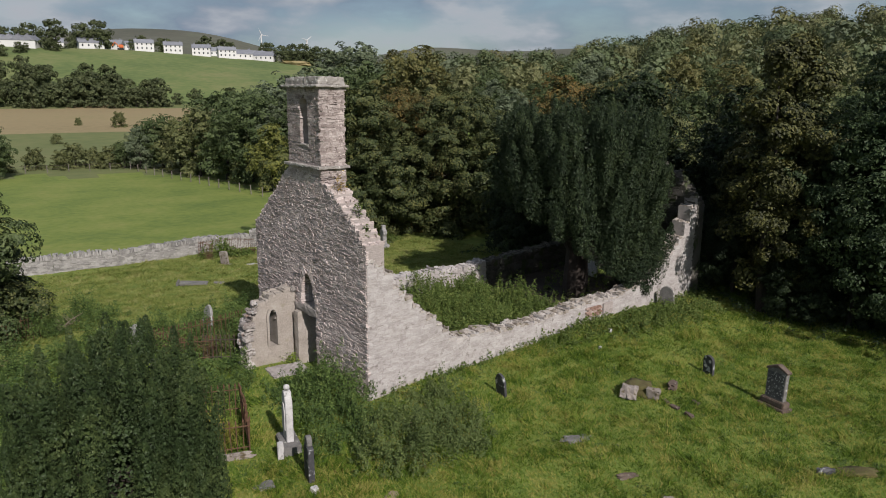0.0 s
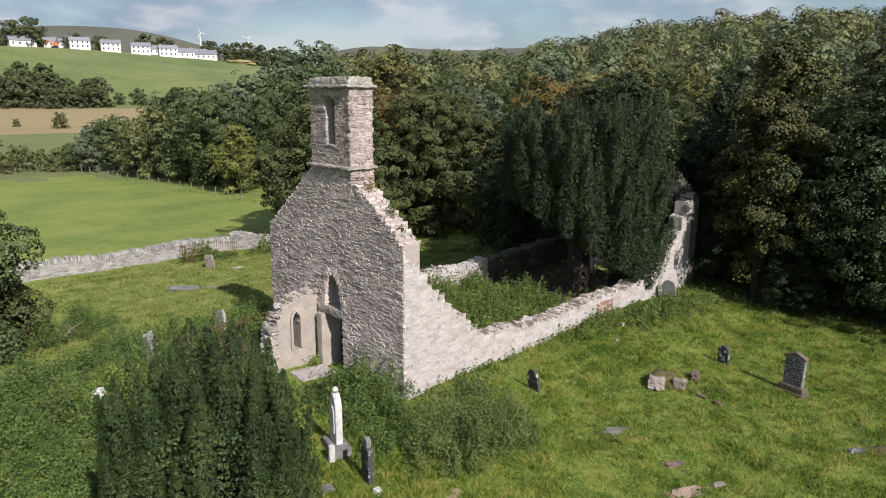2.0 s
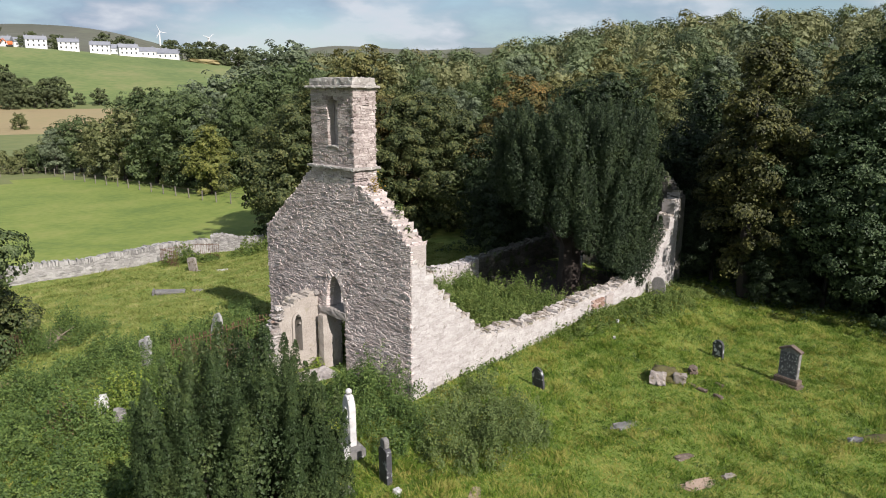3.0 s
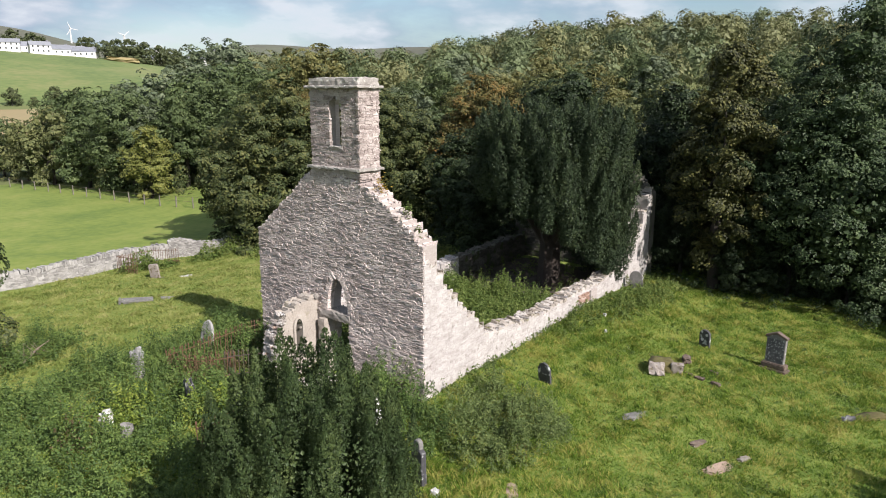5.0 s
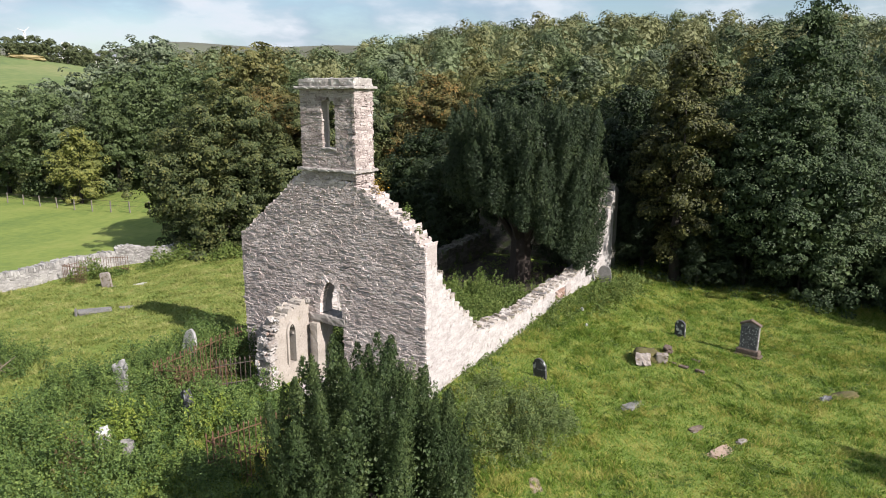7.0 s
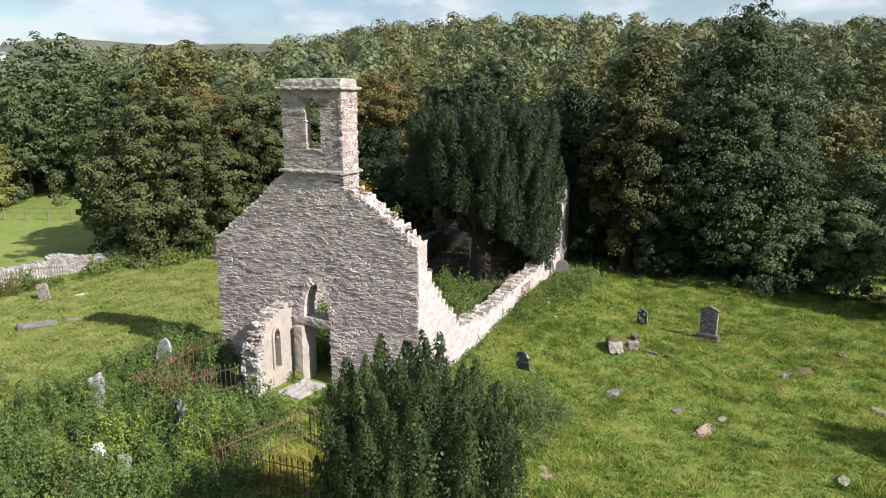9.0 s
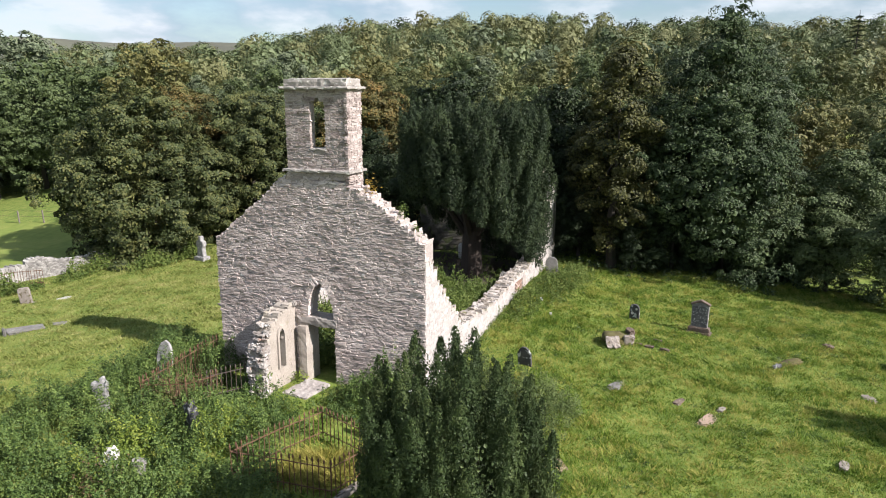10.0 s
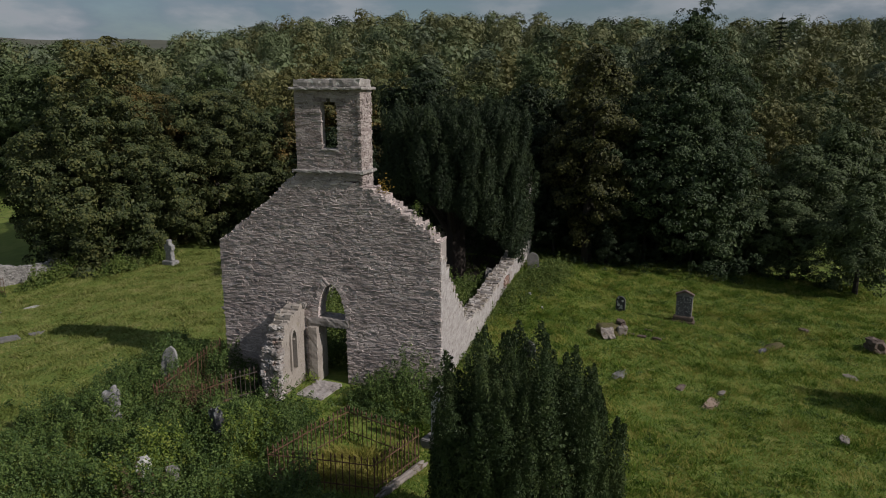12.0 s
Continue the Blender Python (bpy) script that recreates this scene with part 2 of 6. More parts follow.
def gz(x, y):
    x, y = np.asarray(x, float), np.asarray(y, float)
    r = np.hypot(x, y)
    az = np.degrees(np.arctan2(x, y))
    near = -1.3 * smooth((y - 24) / 24) - 0.03 * np.clip(12 - y, 0, 40) + 0.42 * smooth((x - 11) / 9) * smooth((y - 12) / 4) * (1 - smooth((y - 25) / 5))
    near = near + 0.10 * np.sin(x * 0.55 + 1) * np.sin(y * 0.47) + 0.05 * np.sin(x * 1.3 + y * 0.9) * np.sin(y * 1.1 - x * 0.4)
    rw, zw = zip(*WEST)
    re, ze = zip(*EAST)
    w = smooth((az - 24) / 14)
    ridge = np.exp(-((az - 17.0) / 11.0) ** 2)
    far = (np.interp(r, rw, zw) + smooth((r - 600) / 800) * 75 * (ridge - 1.0) * (1 - smooth((r - 1500) / 1200))) * (1 - w) + np.interp(r, re, ze) * w
    far = far + 10.8 * smooth((az - 41) / 24) * (1 - 0.28 * smooth((az - 74) / 20)) * smooth((r - 80) / 150) * (1 - smooth((r - 320) / 200))
    far = far - 5.6 * smooth((az - 13) / 15) * smooth((r - 290) / 110) * (1 - smooth((r - 600) / 400)) * (1 - w)
    back = smooth((np.abs(az - 60) - 70) / 30)
    far = far * (1 - back) + (-1 - 0.004 * r) * back
    far = far + (np.sin(x * 0.013 + 1) * np.sin(y * 0.011) * 0.004 * r) * smooth((r - 250) / 300)
    k = smooth((r - 44) / 22)
    return near * (1 - k) + far * k


def gzf(x, y):
    return float(gz(x, y))


rings = [0.02] + list(np.arange(0.35, 46, 0.35))
while rings[-1] < 4200:
    rings.append(rings[-1] * 1.045)
SEG = 288
ang = np.linspace(0, 2 * math.pi, SEG, endpoint=False)
gx = np.concatenate([[12.0]] + [12 + r * np.cos(ang) for r in rings])
gy = np.concatenate([[18.0]] + [18 + r * np.sin(ang) for r in rings])
gverts = np.stack([gx, gy, gz(gx, gy)], 1)
i0 = np.arange(SEG)
i1 = (i0 + 1) % SEG
quads = [np.stack([1 + k * SEG + i0, 1 + (k + 1) * SEG + i0, 1 + (k + 1) * SEG + i1, 1 + k * SEG + i1], 1) for k in range(len(rings) - 1)]
gfaces = np.concatenate(quads)
gme = mesh_of("ground", gverts, gfaces, GRASS, True)
for extra in (PASTURE, STUBBLE, DULL, HILLGRASS, MOOR):
    gme.materials.append(extra)
fc = gverts[gfaces].mean(1)
fr, faz = np.hypot(fc[:, 0], fc[:, 1]), np.degrees(np.arctan2(fc[:, 0], fc[:, 1]))
slot = np.zeros(len(gfaces), np.int32)
slot[(fc[:, 1] > 47.3) & (fc[:, 0] < 34)] = 1
slot[fr > 112 + 3 * np.sin(faz)] = 3
slot[(fr > 185) & (fr < 256 + 6 * np.sin(faz * 0.6)) & (faz < 22)] = 2
slot[fr > 262] = 4
slot[fr > 480] = 5
gme.polygons.foreach_set("material_index", slot)
gme.update()
ground = tagged(new("ground", gme), "uneven grassy churchyard running out into fields and hills", "ground", kind="structure")


# bare earth under the yew inside the church, its shade darkened into the colour
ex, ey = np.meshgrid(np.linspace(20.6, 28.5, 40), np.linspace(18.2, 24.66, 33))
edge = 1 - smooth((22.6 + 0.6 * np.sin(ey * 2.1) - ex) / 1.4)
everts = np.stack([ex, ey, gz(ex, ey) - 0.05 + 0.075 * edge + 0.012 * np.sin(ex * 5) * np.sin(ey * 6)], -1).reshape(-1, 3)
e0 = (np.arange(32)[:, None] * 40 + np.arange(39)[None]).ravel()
SOIL = shade("shade_dark_littered_earth", [(0.022, 0.018, 0.013), (0.05, 0.04, 0.028), (0.08, 0.066, 0.046)], 2.5, 24, 0.95, 0.8, 0.03)
tagged(new("earth", mesh_of("earth", everts, np.stack([e0, e0 + 1, e0 + 41, e0 + 40], 1), SOIL, True)), "bare earth littered with needles under the yew, darkened for shade", "ground", kind="structure")

REDSOIL = shade("bare_reddish_earth", [(0.13, 0.085, 0.055), (0.22, 0.15, 0.10), (0.17, 0.15, 0.075)], 2.5, 20, 0.95, 0.6, 0.02)
ra, rr = np.meshgrid(np.linspace(0, 2 * math.pi, 33)[:-1], np.linspace(0.05, 1, 7), indexing="ij")
sx = 1.9 + rr * np.cos(ra) * (1.5 + 0.25 * np.sin(3 * ra))
sy = 28.5 + rr * np.sin(ra) * (0.5 + 0.12 * np.sin(5 * ra))
sverts = np.stack([sx, sy, gz(sx, sy) + 0.03 - 0.05 * rr ** 3], -1).reshape(-1, 3)
k0 = (np.arange(32)[:, None] * 7 + np.arange(6)[None]).ravel()
k1 = (((np.arange(32) + 1) % 32)[:, None] * 7 + np.arange(6)[None]).ravel()
tagged(new("earth", mesh_of("earth", sverts, np.stack([k0, k0 + 1, k1 + 1, k1], 1), REDSOIL, True)), "patch of bare reddish earth beside the small railings", "ground", kind="structure")

# ---- rubble masonry ----
CUBE = ((0, 1, 2, 3), (7, 6, 5, 4), (0, 4, 5, 1), (1, 5, 6, 2), (2, 6, 7, 3), (3, 7, 4, 0))


class Stones:
    """Gathers stones and core blocks in a wall's own frame: s along it, v into it, z up."""

    def __init__(self, p0, p1, side, seed):
        self.o = np.array((*p0, 0.0))
        d = np.array((p1[0] - p0[0], p1[1] - p0[1], 0.0))
        self.length = float(np.linalg.norm(d))
        self.u = d / self.length
        self.v = np.array((-self.u[1], self.u[0], 0)) * side
        self.rng = np.random.default_rng(seed)
        self.core, self.stones, self.tops = [], [], []
        self.warp, self.ph = 1.0, seed * 1.7

    def world(self, q):
        q = np.array(q, float)
        s, z = q[..., 0], q[..., 2]
        q[..., 2] = z + self.warp * (0.045 * np.sin(s * 1.1 + z * 0.6 + self.ph) + 0.028 * np.sin(s * 2.9 - z * 1.7 + self.ph) + 0.014 * np.sin(s * 6.7 + z * 5.1))
        return self.o + q[..., 0:1] * self.u + q[..., 1:2] * self.v + q[..., 2:3] * np.array((0, 0, 1.0))

    def block(self, s0, s1, v0, v1, z0, z1):
        return np.array([(s0, v0, z0), (s1, v0, z0), (s1, v1, z0), (s0, v1, z0), (s0, v0, z1), (s1, v0, z1), (s1, v1, z1), (s0, v1, z1)], float)

    def face_stone(self, s0, s1, z0, z1, v, out, relief=1.0):
        """A stone bedded in the face at depth v; out is -1 for the outer face, 1 for the inner. Eight corners, the outer four drawn in."""
        g = self.rng
        j = min(0.03, 0.3 * (z1 - z0))
        proud = abs(g.normal(0.002, 0.024)) * relief
        ins = g.uniform(0.003, 0.016, 8) * min(1, relief * 1.5)

        b = [(s0, z0), (s1, z0), (s1, z1), (s0, z1)]
        sx = (1, -1, -1, 1)
        sz = (1, 1, -1, -1)
        q = np.zeros((8, 3))
        for i in range(4):
            q[i] = (b[i][0] + g.normal(0, j * 1.2), v - out * 0.08, b[i][1] + g.normal(0, j * 0.75))
            q[4 + i] = (q[i][0] + sx[i] * ins[i] * 0.4, v + out * (proud + g.uniform(0, 0.014) * relief), q[i][2] + sz[i] * ins[4 + i] * 0.7)
        return q

    def fill(self, thick, bottom, top, holes, hcourse=(0.035, 0.105), lstone=(0.08, 0.40), outer=True, inner=False, step=0.05, cap=True, z_end=12.0, relief=1.0):
        g = self.rng
        gap = 0.008 * min(1, relief * 1.5)
        ss = np.arange(step / 2, self.length, step)
        tops = np.array([top(s) for s in ss])
        z = bottom
        rows = []
        while z < min(tops.max(), z_end):
            h = g.uniform(*hcourse)
            rows.append((z, z + h))
            z += h
        solid = []
        for z0, z1 in rows:
            zm = (z0 + z1) / 2
            ok = tops > zm
            for hole in holes:
                ok &= ~np.array([hole(s, zm) for s in ss])
            solid.append(ok)
        self.cells(rows, solid, step, thick)
        for k, (z0, z1) in enumerate(rows):
            runs = self.runs(solid[k], step)
            for a, b in runs:
                for use, v, out in ((outer, 0.03, -1), (inner, thick - 0.03, 1)):
                    if not use:
                        continue
                    s = a
                    while s < b - 0.02:
                        w = g.uniform(*lstone) * (0.75 + 2.2 * (z1 - z0))
                        e = min(b, s + w)
                        if b - e < 0.1:
                            e = b
                        zz = z1
                        if k + 1 < len(rows) and g.random() < 0.12:
                            zz = z1 + (rows[k + 1][1] - rows[k + 1][0]) * 0.5
                        self.stones.append(self.face_stone(s + gap * 0.4, e - gap * 0.4, z0 + gap * 0.6, zz - gap * 0.6, v, out, relief))
                        s = e
            if cap:
                above = solid[k + 1] if k + 1 < len(rows) else np.zeros_like(solid[k])
                for a, b in self.runs(solid[k] & ~above, step):
                    if any(hole((a + b) / 2, z1 + 0.1) for hole in holes):
                        continue
                    s = a
                    while s < b - 0.03:
                        e = min(b, s + g.uniform(0.1, 0.3))
                        v = 0.0
                        while v < thick - 0.05:
                            w = g.uniform(0.12, 0.32)
                            v1 = min(thick, v + w)
                            h = g.uniform(0.01, 0.085)
                            q = self.block(s + 0.01, e - 0.005, v + 0.01, v1 - 0.01, z1 - 0.04, z1 + h)
                            q[4:] += g.normal(0, 0.022, (4, 3))
                            q[:4] += g.normal(0, 0.008, (4, 3))
                            mid = q[4:].mean(0)
                            q[4:, :2] = mid[:2] + (q[4:, :2] - mid[:2]) * 0.86
                            self.tops.append(q)
                            v = v1
                        s = e

    def cells(self, rows, solid, step, thick):
        """The core as one connected body: a cell for each course and step, open faces only."""
        index, verts, faces = {}, [], []

        def at(i, k, side):
            key = (i, k, side)
            if key not in index:
                index[key] = len(verts)
                verts.append((i * step, 0.03 if side == 0 else thick - 0.03, rows[k][0] if k < len(rows) else rows[-1][1]))
            return index[key]

        n = len(solid[0])
        for k in range(len(rows)):
            for i in range(n):
                if not solid[k][i]:
                    continue
                faces.append((at(i, k, 0), at(i + 1, k, 0), at(i + 1, k + 1, 0), at(i, k + 1, 0)))
                faces.append((at(i, k, 1), at(i, k + 1, 1), at(i + 1, k + 1, 1), at(i + 1, k, 1)))
                if i == 0 or not solid[k][i - 1]:
                    faces.append((at(i, k, 0), at(i, k + 1, 0), at(i, k + 1, 1), at(i, k, 1)))
                if i == n - 1 or not solid[k][i + 1]:
                    faces.append((at(i + 1, k, 0), at(i + 1, k, 1), at(i + 1, k + 1, 1), at(i + 1, k + 1, 0)))
                if k == 0 or not solid[k - 1][i]:
                    faces.append((at(i, k, 0), at(i, k, 1), at(i + 1, k, 1), at(i + 1, k, 0)))
                if k == len(rows) - 1 or not solid[k + 1][i]:
                    faces.append((at(i, k + 1, 0), at(i + 1, k + 1, 0), at(i + 1, k + 1, 1), at(i, k + 1, 1)))
        self.body = (np.array(verts), np.array(faces))

    def core_mesh(self, name, material):
        return mesh_of(name, self.world(self.body[0]), self.body[1], material)

    @staticmethod
    def runs(ok, step):
        out, start = [], None
        for i, o in enumerate(list(ok) + [False]):
            if o and start is None:
                start = i
            if not o and start is not None:
                out.append((start * step, i * step))
                start = None
        return out

    def mesh(self, name, blocks, material):
        q = self.world(np.array(blocks).reshape(-1, 3))
        n = len(blocks)
        f = (np.array(CUBE)[None] + 8 * np.arange(n)[:, None, None]).reshape(-1, 4)
        return mesh_of(name, q, f, material)

    def single(self, blocks, material, parent, limit):
        """The stones as objects of their own, each on its own small mesh set at its middle."""
        for q in blocks[:limit]:
            w = self.world(q)
            c = w.mean(0)
            ob = new("stone", mesh_of("stone", w - c, CUBE, material))
            ob.location = c
            ob.parent = parent


church = thing("church_ruin", "roofless ruined stone church with a bell turret on its gable", "ruin")
X0, Y0, Y1, TH, XE = 11.06, 17.45, 25.40, 0.72, 29.2


def lin(pts):
    xs, ys = zip(*pts)
    return lambda s: float(np.interp(s, xs, ys))


def pointed(c, w, z0, spring, apex):
    """A pointed opening of width w round c."""
    def inside(s, z):
        if z < z0 or z > apex:
            return False
        half = w / 2 if z < spring else w / 2 * math.sqrt(max(0, 1 - ((z - spring) / (apex - spring)) ** 1.7))
        return abs(s - c) < half
    return inside


def square(c, w, z0, z1):
    return lambda s, z: abs(s - c) < w / 2 and z0 < z < z1


def wobble(f, amount, seed):
    r = np.random.default_rng(seed).normal(0, 1, 400)
    return lambda s: f(s) + amount * float(np.interp(s * 3.1, np.arange(400), r))


def stepped(f, lo, hi, seed, amount=0.045):
    """The broken line of a ruined top: level stretches between lo and hi long, each at its own height."""
    rng = np.random.default_rng(seed)
    ends, levels = [0.0], []
    while ends[-1] < 40:
        n = ends[-1] + rng.uniform(lo, hi)
        levels.append(f((ends[-1] + n) / 2) + rng.normal(0, amount))
        ends.append(n)
    return lambda s: levels[int(np.searchsorted(ends, s, "right")) - 1]


# front gable, with its door and the pointed light above it
gable = Stones((X0, Y0 + 0.012), (X0, Y1), -1, 3)
gable_top = lin([(0, 4.75), (0.05, 4.95), (0.4, 5.38), (0.95, 5.82), (1.45, 6.18), (1.84, 6.48), (2.3, 6.7), (2.75, 6.85), (4.85, 7.0), (5.54, 6.55), (6.27, 5.95), (6.83, 5.52), (7.3, 5.15), (7.6, 4.92), (7.95, 4.8)])
DOOR = 3.83
sunny_slope, shady_slope = stepped(gable_top, 0.12, 0.3, 1, 0.03), wobble(gable_top, 0.03, 1)


def broken_gable(s):
    return sunny_slope(s) if s < 3.4 else shady_slope(s)


gable.warp = 0.75
gable.fill(TH, -0.4, broken_gable, [square(DOOR, 1.02, -1, 1.97), pointed(DOOR, 1.02, 2.25, 2.5, 3.5)], hcourse=(0.026, 0.088), lstone=(0.06, 0.32), relief=0.62)
gable_ob = part("gable_wall", gable.core_mesh("gable_wall", MORTAR), None, church, "grey rubble gable wall with a doorway")
near_set = [q for q in gable.stones if q[:, 0].mean() < 3.2 and 1.2 < q[:, 2].mean() < 3.9]
ids = {id(q) for q in near_set[:300]}
tagged(part("stonework", gable.mesh("stonework", [q for q in gable.stones + gable.tops if id(q) not in ids], STONE), None, gable_ob), kind="stuff")

# side wall facing the sun: raked stub, low run, rise to the far gable
side = Stones((X0 + 0.05, Y0 - 0.03), (XE, Y0 - 0.03), 1, 5)
side_top = lin([(0, 4.6), (0.6, 4.5), (0.72, 4.45), (0.82, 3.95), (1.22, 3.45), (1.92, 2.85), (2.72, 2.15), (3.15, 1.65), (3.6, 1.24), (7.7, 1.18), (10.5, 1.26), (13.0, 1.38), (14.3, 1.55), (15.2, 1.85), (15.9, 2.3), (16.5, 2.85), (17.0, 3.4), (17.5, 4.1), (18.32, 5.2)])
low_run, raked_stub = wobble(side_top, 0.035, 2), stepped(side_top, 0.15, 0.45, 2)


def broken_side(s):
    return low_run(s) if 3.6 < s < 14.6 else raked_stub(s)


side.fill(TH, -0.4, broken_side, [], hcourse=(0.04, 0.13), lstone=(0.08, 0.4), relief=0.17)
side_ob = part("side_wall", side.core_mesh("side_wall", PALEJOINT), None, church, "pale lime-washed rubble side wall, broken down low")
stub_set = [q for q in side.stones if q[:, 0].mean() < 3.6 and q[:, 2].mean() > 0.9][:300]
ids = {id(q) for q in stub_set}
tagged(part("stonework", side.mesh("stonework", [q for q in side.stones if id(q) not in ids], PALE), None, side_ob), kind="stuff")
tagged(part("wall_top", side.mesh("wall_top", side.tops, WALLTOP), None, side_ob, "rough brown broken wall top"), kind="stuff")

# memorial tablet let into the low run, with brick patching beside it
part("tablet", rough_box((22.62, Y0 - 0.10, 0.62), (23.22, Y0 + 0.05, 1.14), 0.012, 71), MORTAR, side_ob, "plain pale tablet let into the wall")
BRICK = shade("weathered_red_brick", [(0.20, 0.12, 0.09), (0.32, 0.215, 0.17), (0.40, 0.33, 0.29)], 5, 30, 0.9, 0.6, 0.01, rand=0.5)
for row in range(5):
    for col in range(4):
        x = 21.55 + 0.23 * col + 0.11 * (row % 2)
        part("brick", box(bmesh.new(), (x, Y0 - 0.075 - 0.006 * ((row * 3 + col) % 4), 0.72 + 0.082 * row), (x + 0.215, Y0 + 0.04, 0.79 + 0.082 * row), 0.006), BRICK, side_ob)

# low wall on the shaded side
back_top = lin([(0, 2.3), (0.6, 1.6), (1.2, 1.35), (11.2, 1.5), (15.0, 1.6), (17.3, 1.9)])
# from SHADED on, a darker stone colour stands in for the yew's shadow
SHADED = 10.9
for p, q, off, stone, seed, words in ((X0 + TH, X0 + TH + SHADED, 0.0, PALE, 7, "low rubble wall with a rough top"), (X0 + TH + SHADED, XE - 0.1, SHADED, SHADE_RUBBLE, 17, "low wall under the yew, stone coloured darker for shade")):
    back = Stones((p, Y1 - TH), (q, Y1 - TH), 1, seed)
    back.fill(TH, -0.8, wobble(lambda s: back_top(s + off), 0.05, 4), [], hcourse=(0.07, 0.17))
    back_ob = part("side_wall", back.core_mesh("side_wall", MORTAR if off == 0 else SHADE_RUBBLE), None, church, words)
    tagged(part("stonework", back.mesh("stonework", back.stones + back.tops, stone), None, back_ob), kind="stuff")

# far gable, the shade of the trees put into its stone colour
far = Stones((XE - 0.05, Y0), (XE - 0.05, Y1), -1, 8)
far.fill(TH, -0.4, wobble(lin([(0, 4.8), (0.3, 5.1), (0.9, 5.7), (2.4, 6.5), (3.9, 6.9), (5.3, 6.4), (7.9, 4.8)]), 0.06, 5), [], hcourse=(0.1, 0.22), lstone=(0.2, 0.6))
far_ob = part("end_gable", far.core_mesh("end_gable", SHADE_RUBBLE), None, church, "far gable of rubble coloured darker for tree shade")
tagged(part("stonework", far.mesh("stonework", far.stones + far.tops, SHADE_RUBBLE), None, far_ob), kind="stuff")

# porch: one standing wall with a lancet and a broken pier
PX0 = 9.15
porch = Stones((PX0, 22.27), (X0, 22.27), 1, 9)
lancet = pointed(1.02, 0.34, 0.75, 1.75, 2.1)
porch.fill(0.62, -0.4, wobble(lin([(0, 1.6), (0.35, 1.75), (0.5, 2.3), (0.9, 2.5), (1.91, 2.65)]), 0.04, 6), [lancet], hcourse=(0.05, 0.13), lstone=(0.15, 0.4), relief=0.25, step=0.03)
porch_ob = part("porch_wall", porch.core_mesh("porch_wall", RENDER), None, church, "short porch wall with a small lancet window")
tagged(part("stonework", porch.mesh("stonework", porch.stones + porch.tops, RENDER), None, porch_ob), kind="stuff")
BLOCK = shade("whitish_rubble_blocks", [(0.17, 0.146, 0.132), (0.33, 0.305, 0.285), (0.49, 0.465, 0.44)], 3.0, 14, 0.92, 1.0, 0.05, 0.22,
              rand=0.3, spots=((0.26, 0.19, 0.155), 5.0, 0.60))
prng = random.Random(33)
z = -0.3
while z < 1.62:
    hgt = prng.uniform(0.1, 0.27)
    y = 22.2
    while y < 22.86:
        wide = min(prng.uniform(0.14, 0.4), 22.94 - y)
        jut = prng.uniform(-0.05, 0.09)
        lo = (PX0 - 0.03 - jut, y, z)
        hi = (PX0 + prng.uniform(0.14, 0.34), y + wide - 0.012, z + hgt * prng.uniform(0.8, 1.0))
        part("pier_block", rough_box(lo, hi, 0.026, int(z * 900 + y * 70) % 9973, 0.1), BLOCK, porch_ob)
        y += wide
    z += hgt
# loose rubble where the porch wall broke away above the pier
for k in range(24):
    f = k / 23
    x, z = PX0 + 0.02 + 0.5 * f + prng.uniform(-0.06, 0.06), 1.62 + 0.72 * f + prng.uniform(-0.1, 0.04)
    y, a = 22.3 + prng.uniform(0, 0.4), prng.uniform(0.045, 0.1)
    part("pier_block", rough_box((x - a, y - 0.1, z - a * 0.6), (x + a, y + 0.16, z + a * 0.5), 0.024, 300 + k, 0.09), BLOCK, porch_ob)

# bell turret
BX0, BX1, BY0, BY1 = X0 + 0.0, X0 + 0.95, 20.05, 22.30
bl = Stones((BX0, BY0), (BX0, BY1), -1, 11)
slit = pointed(1.08, 0.52, 7.95, 9.3, 9.48)
bl.warp = 0.3
bl.fill(0.34, 6.95, lambda s: 9.82, [slit], hcourse=(0.035, 0.12), lstone=(0.1, 0.4), relief=0.55, cap=False, z_end=9.75)
turret = part("bell_turret", bl.core_mesh("bell_turret", MORTAR), None, church, "square stone bell turret with a slit opening")
slit_set = [q for q in bl.stones if q[:, 2].mean() > 7.4][:300]
ids = {id(q) for q in slit_set}
tagged(part("stonework", bl.mesh("stonework", [q for q in bl.stones if id(q) not in ids], TURRETSTONE), None, turret), kind="stuff")
br = Stones((BX1 - 0.3, BY0), (BX1 - 0.3, BY1), -1, 13)
br.warp = 0.3
br.fill(0.3, 6.95, lambda s: 9.82, [pointed(1.12, 1.36, 7.75, 9.3, 9.6)], outer=False, cap=False, z_end=9.75)
part("rear_wall", br.core_mesh("rear_wall", STONE), None, turret)
for yy, nm in ((BY0, "turret_side"), (BY1 - 0.42, "turret_side")):
    part(nm, box(bmesh.new(), (BX0 + 0.3, yy + 0.002, 6.95), (BX1 - 0.28, yy + 0.42, 9.8)), TURRETSTONE, turret)
part("turret_floor", box(bmesh.new(), (BX0 + 0.3, BY0 + 0.4, 6.95), (BX1 - 0.28, BY1 - 0.4, 7.7)), MORTAR, turret)
bs = Stones((BX0, BY0 - 0.035), (BX1, BY0 - 0.035), 1, 12)
bs.warp = 0.3
bs.fill(0.5, 6.7, lambda s: 9.82, [], hcourse=(0.03, 0.11), lstone=(0.05, 0.36), cap=False, z_end=9.75, relief=0.4)
tagged(part("stonework", bs.mesh("stonework", bs.stones, TURRETSTONE), None, turret), kind="stuff")
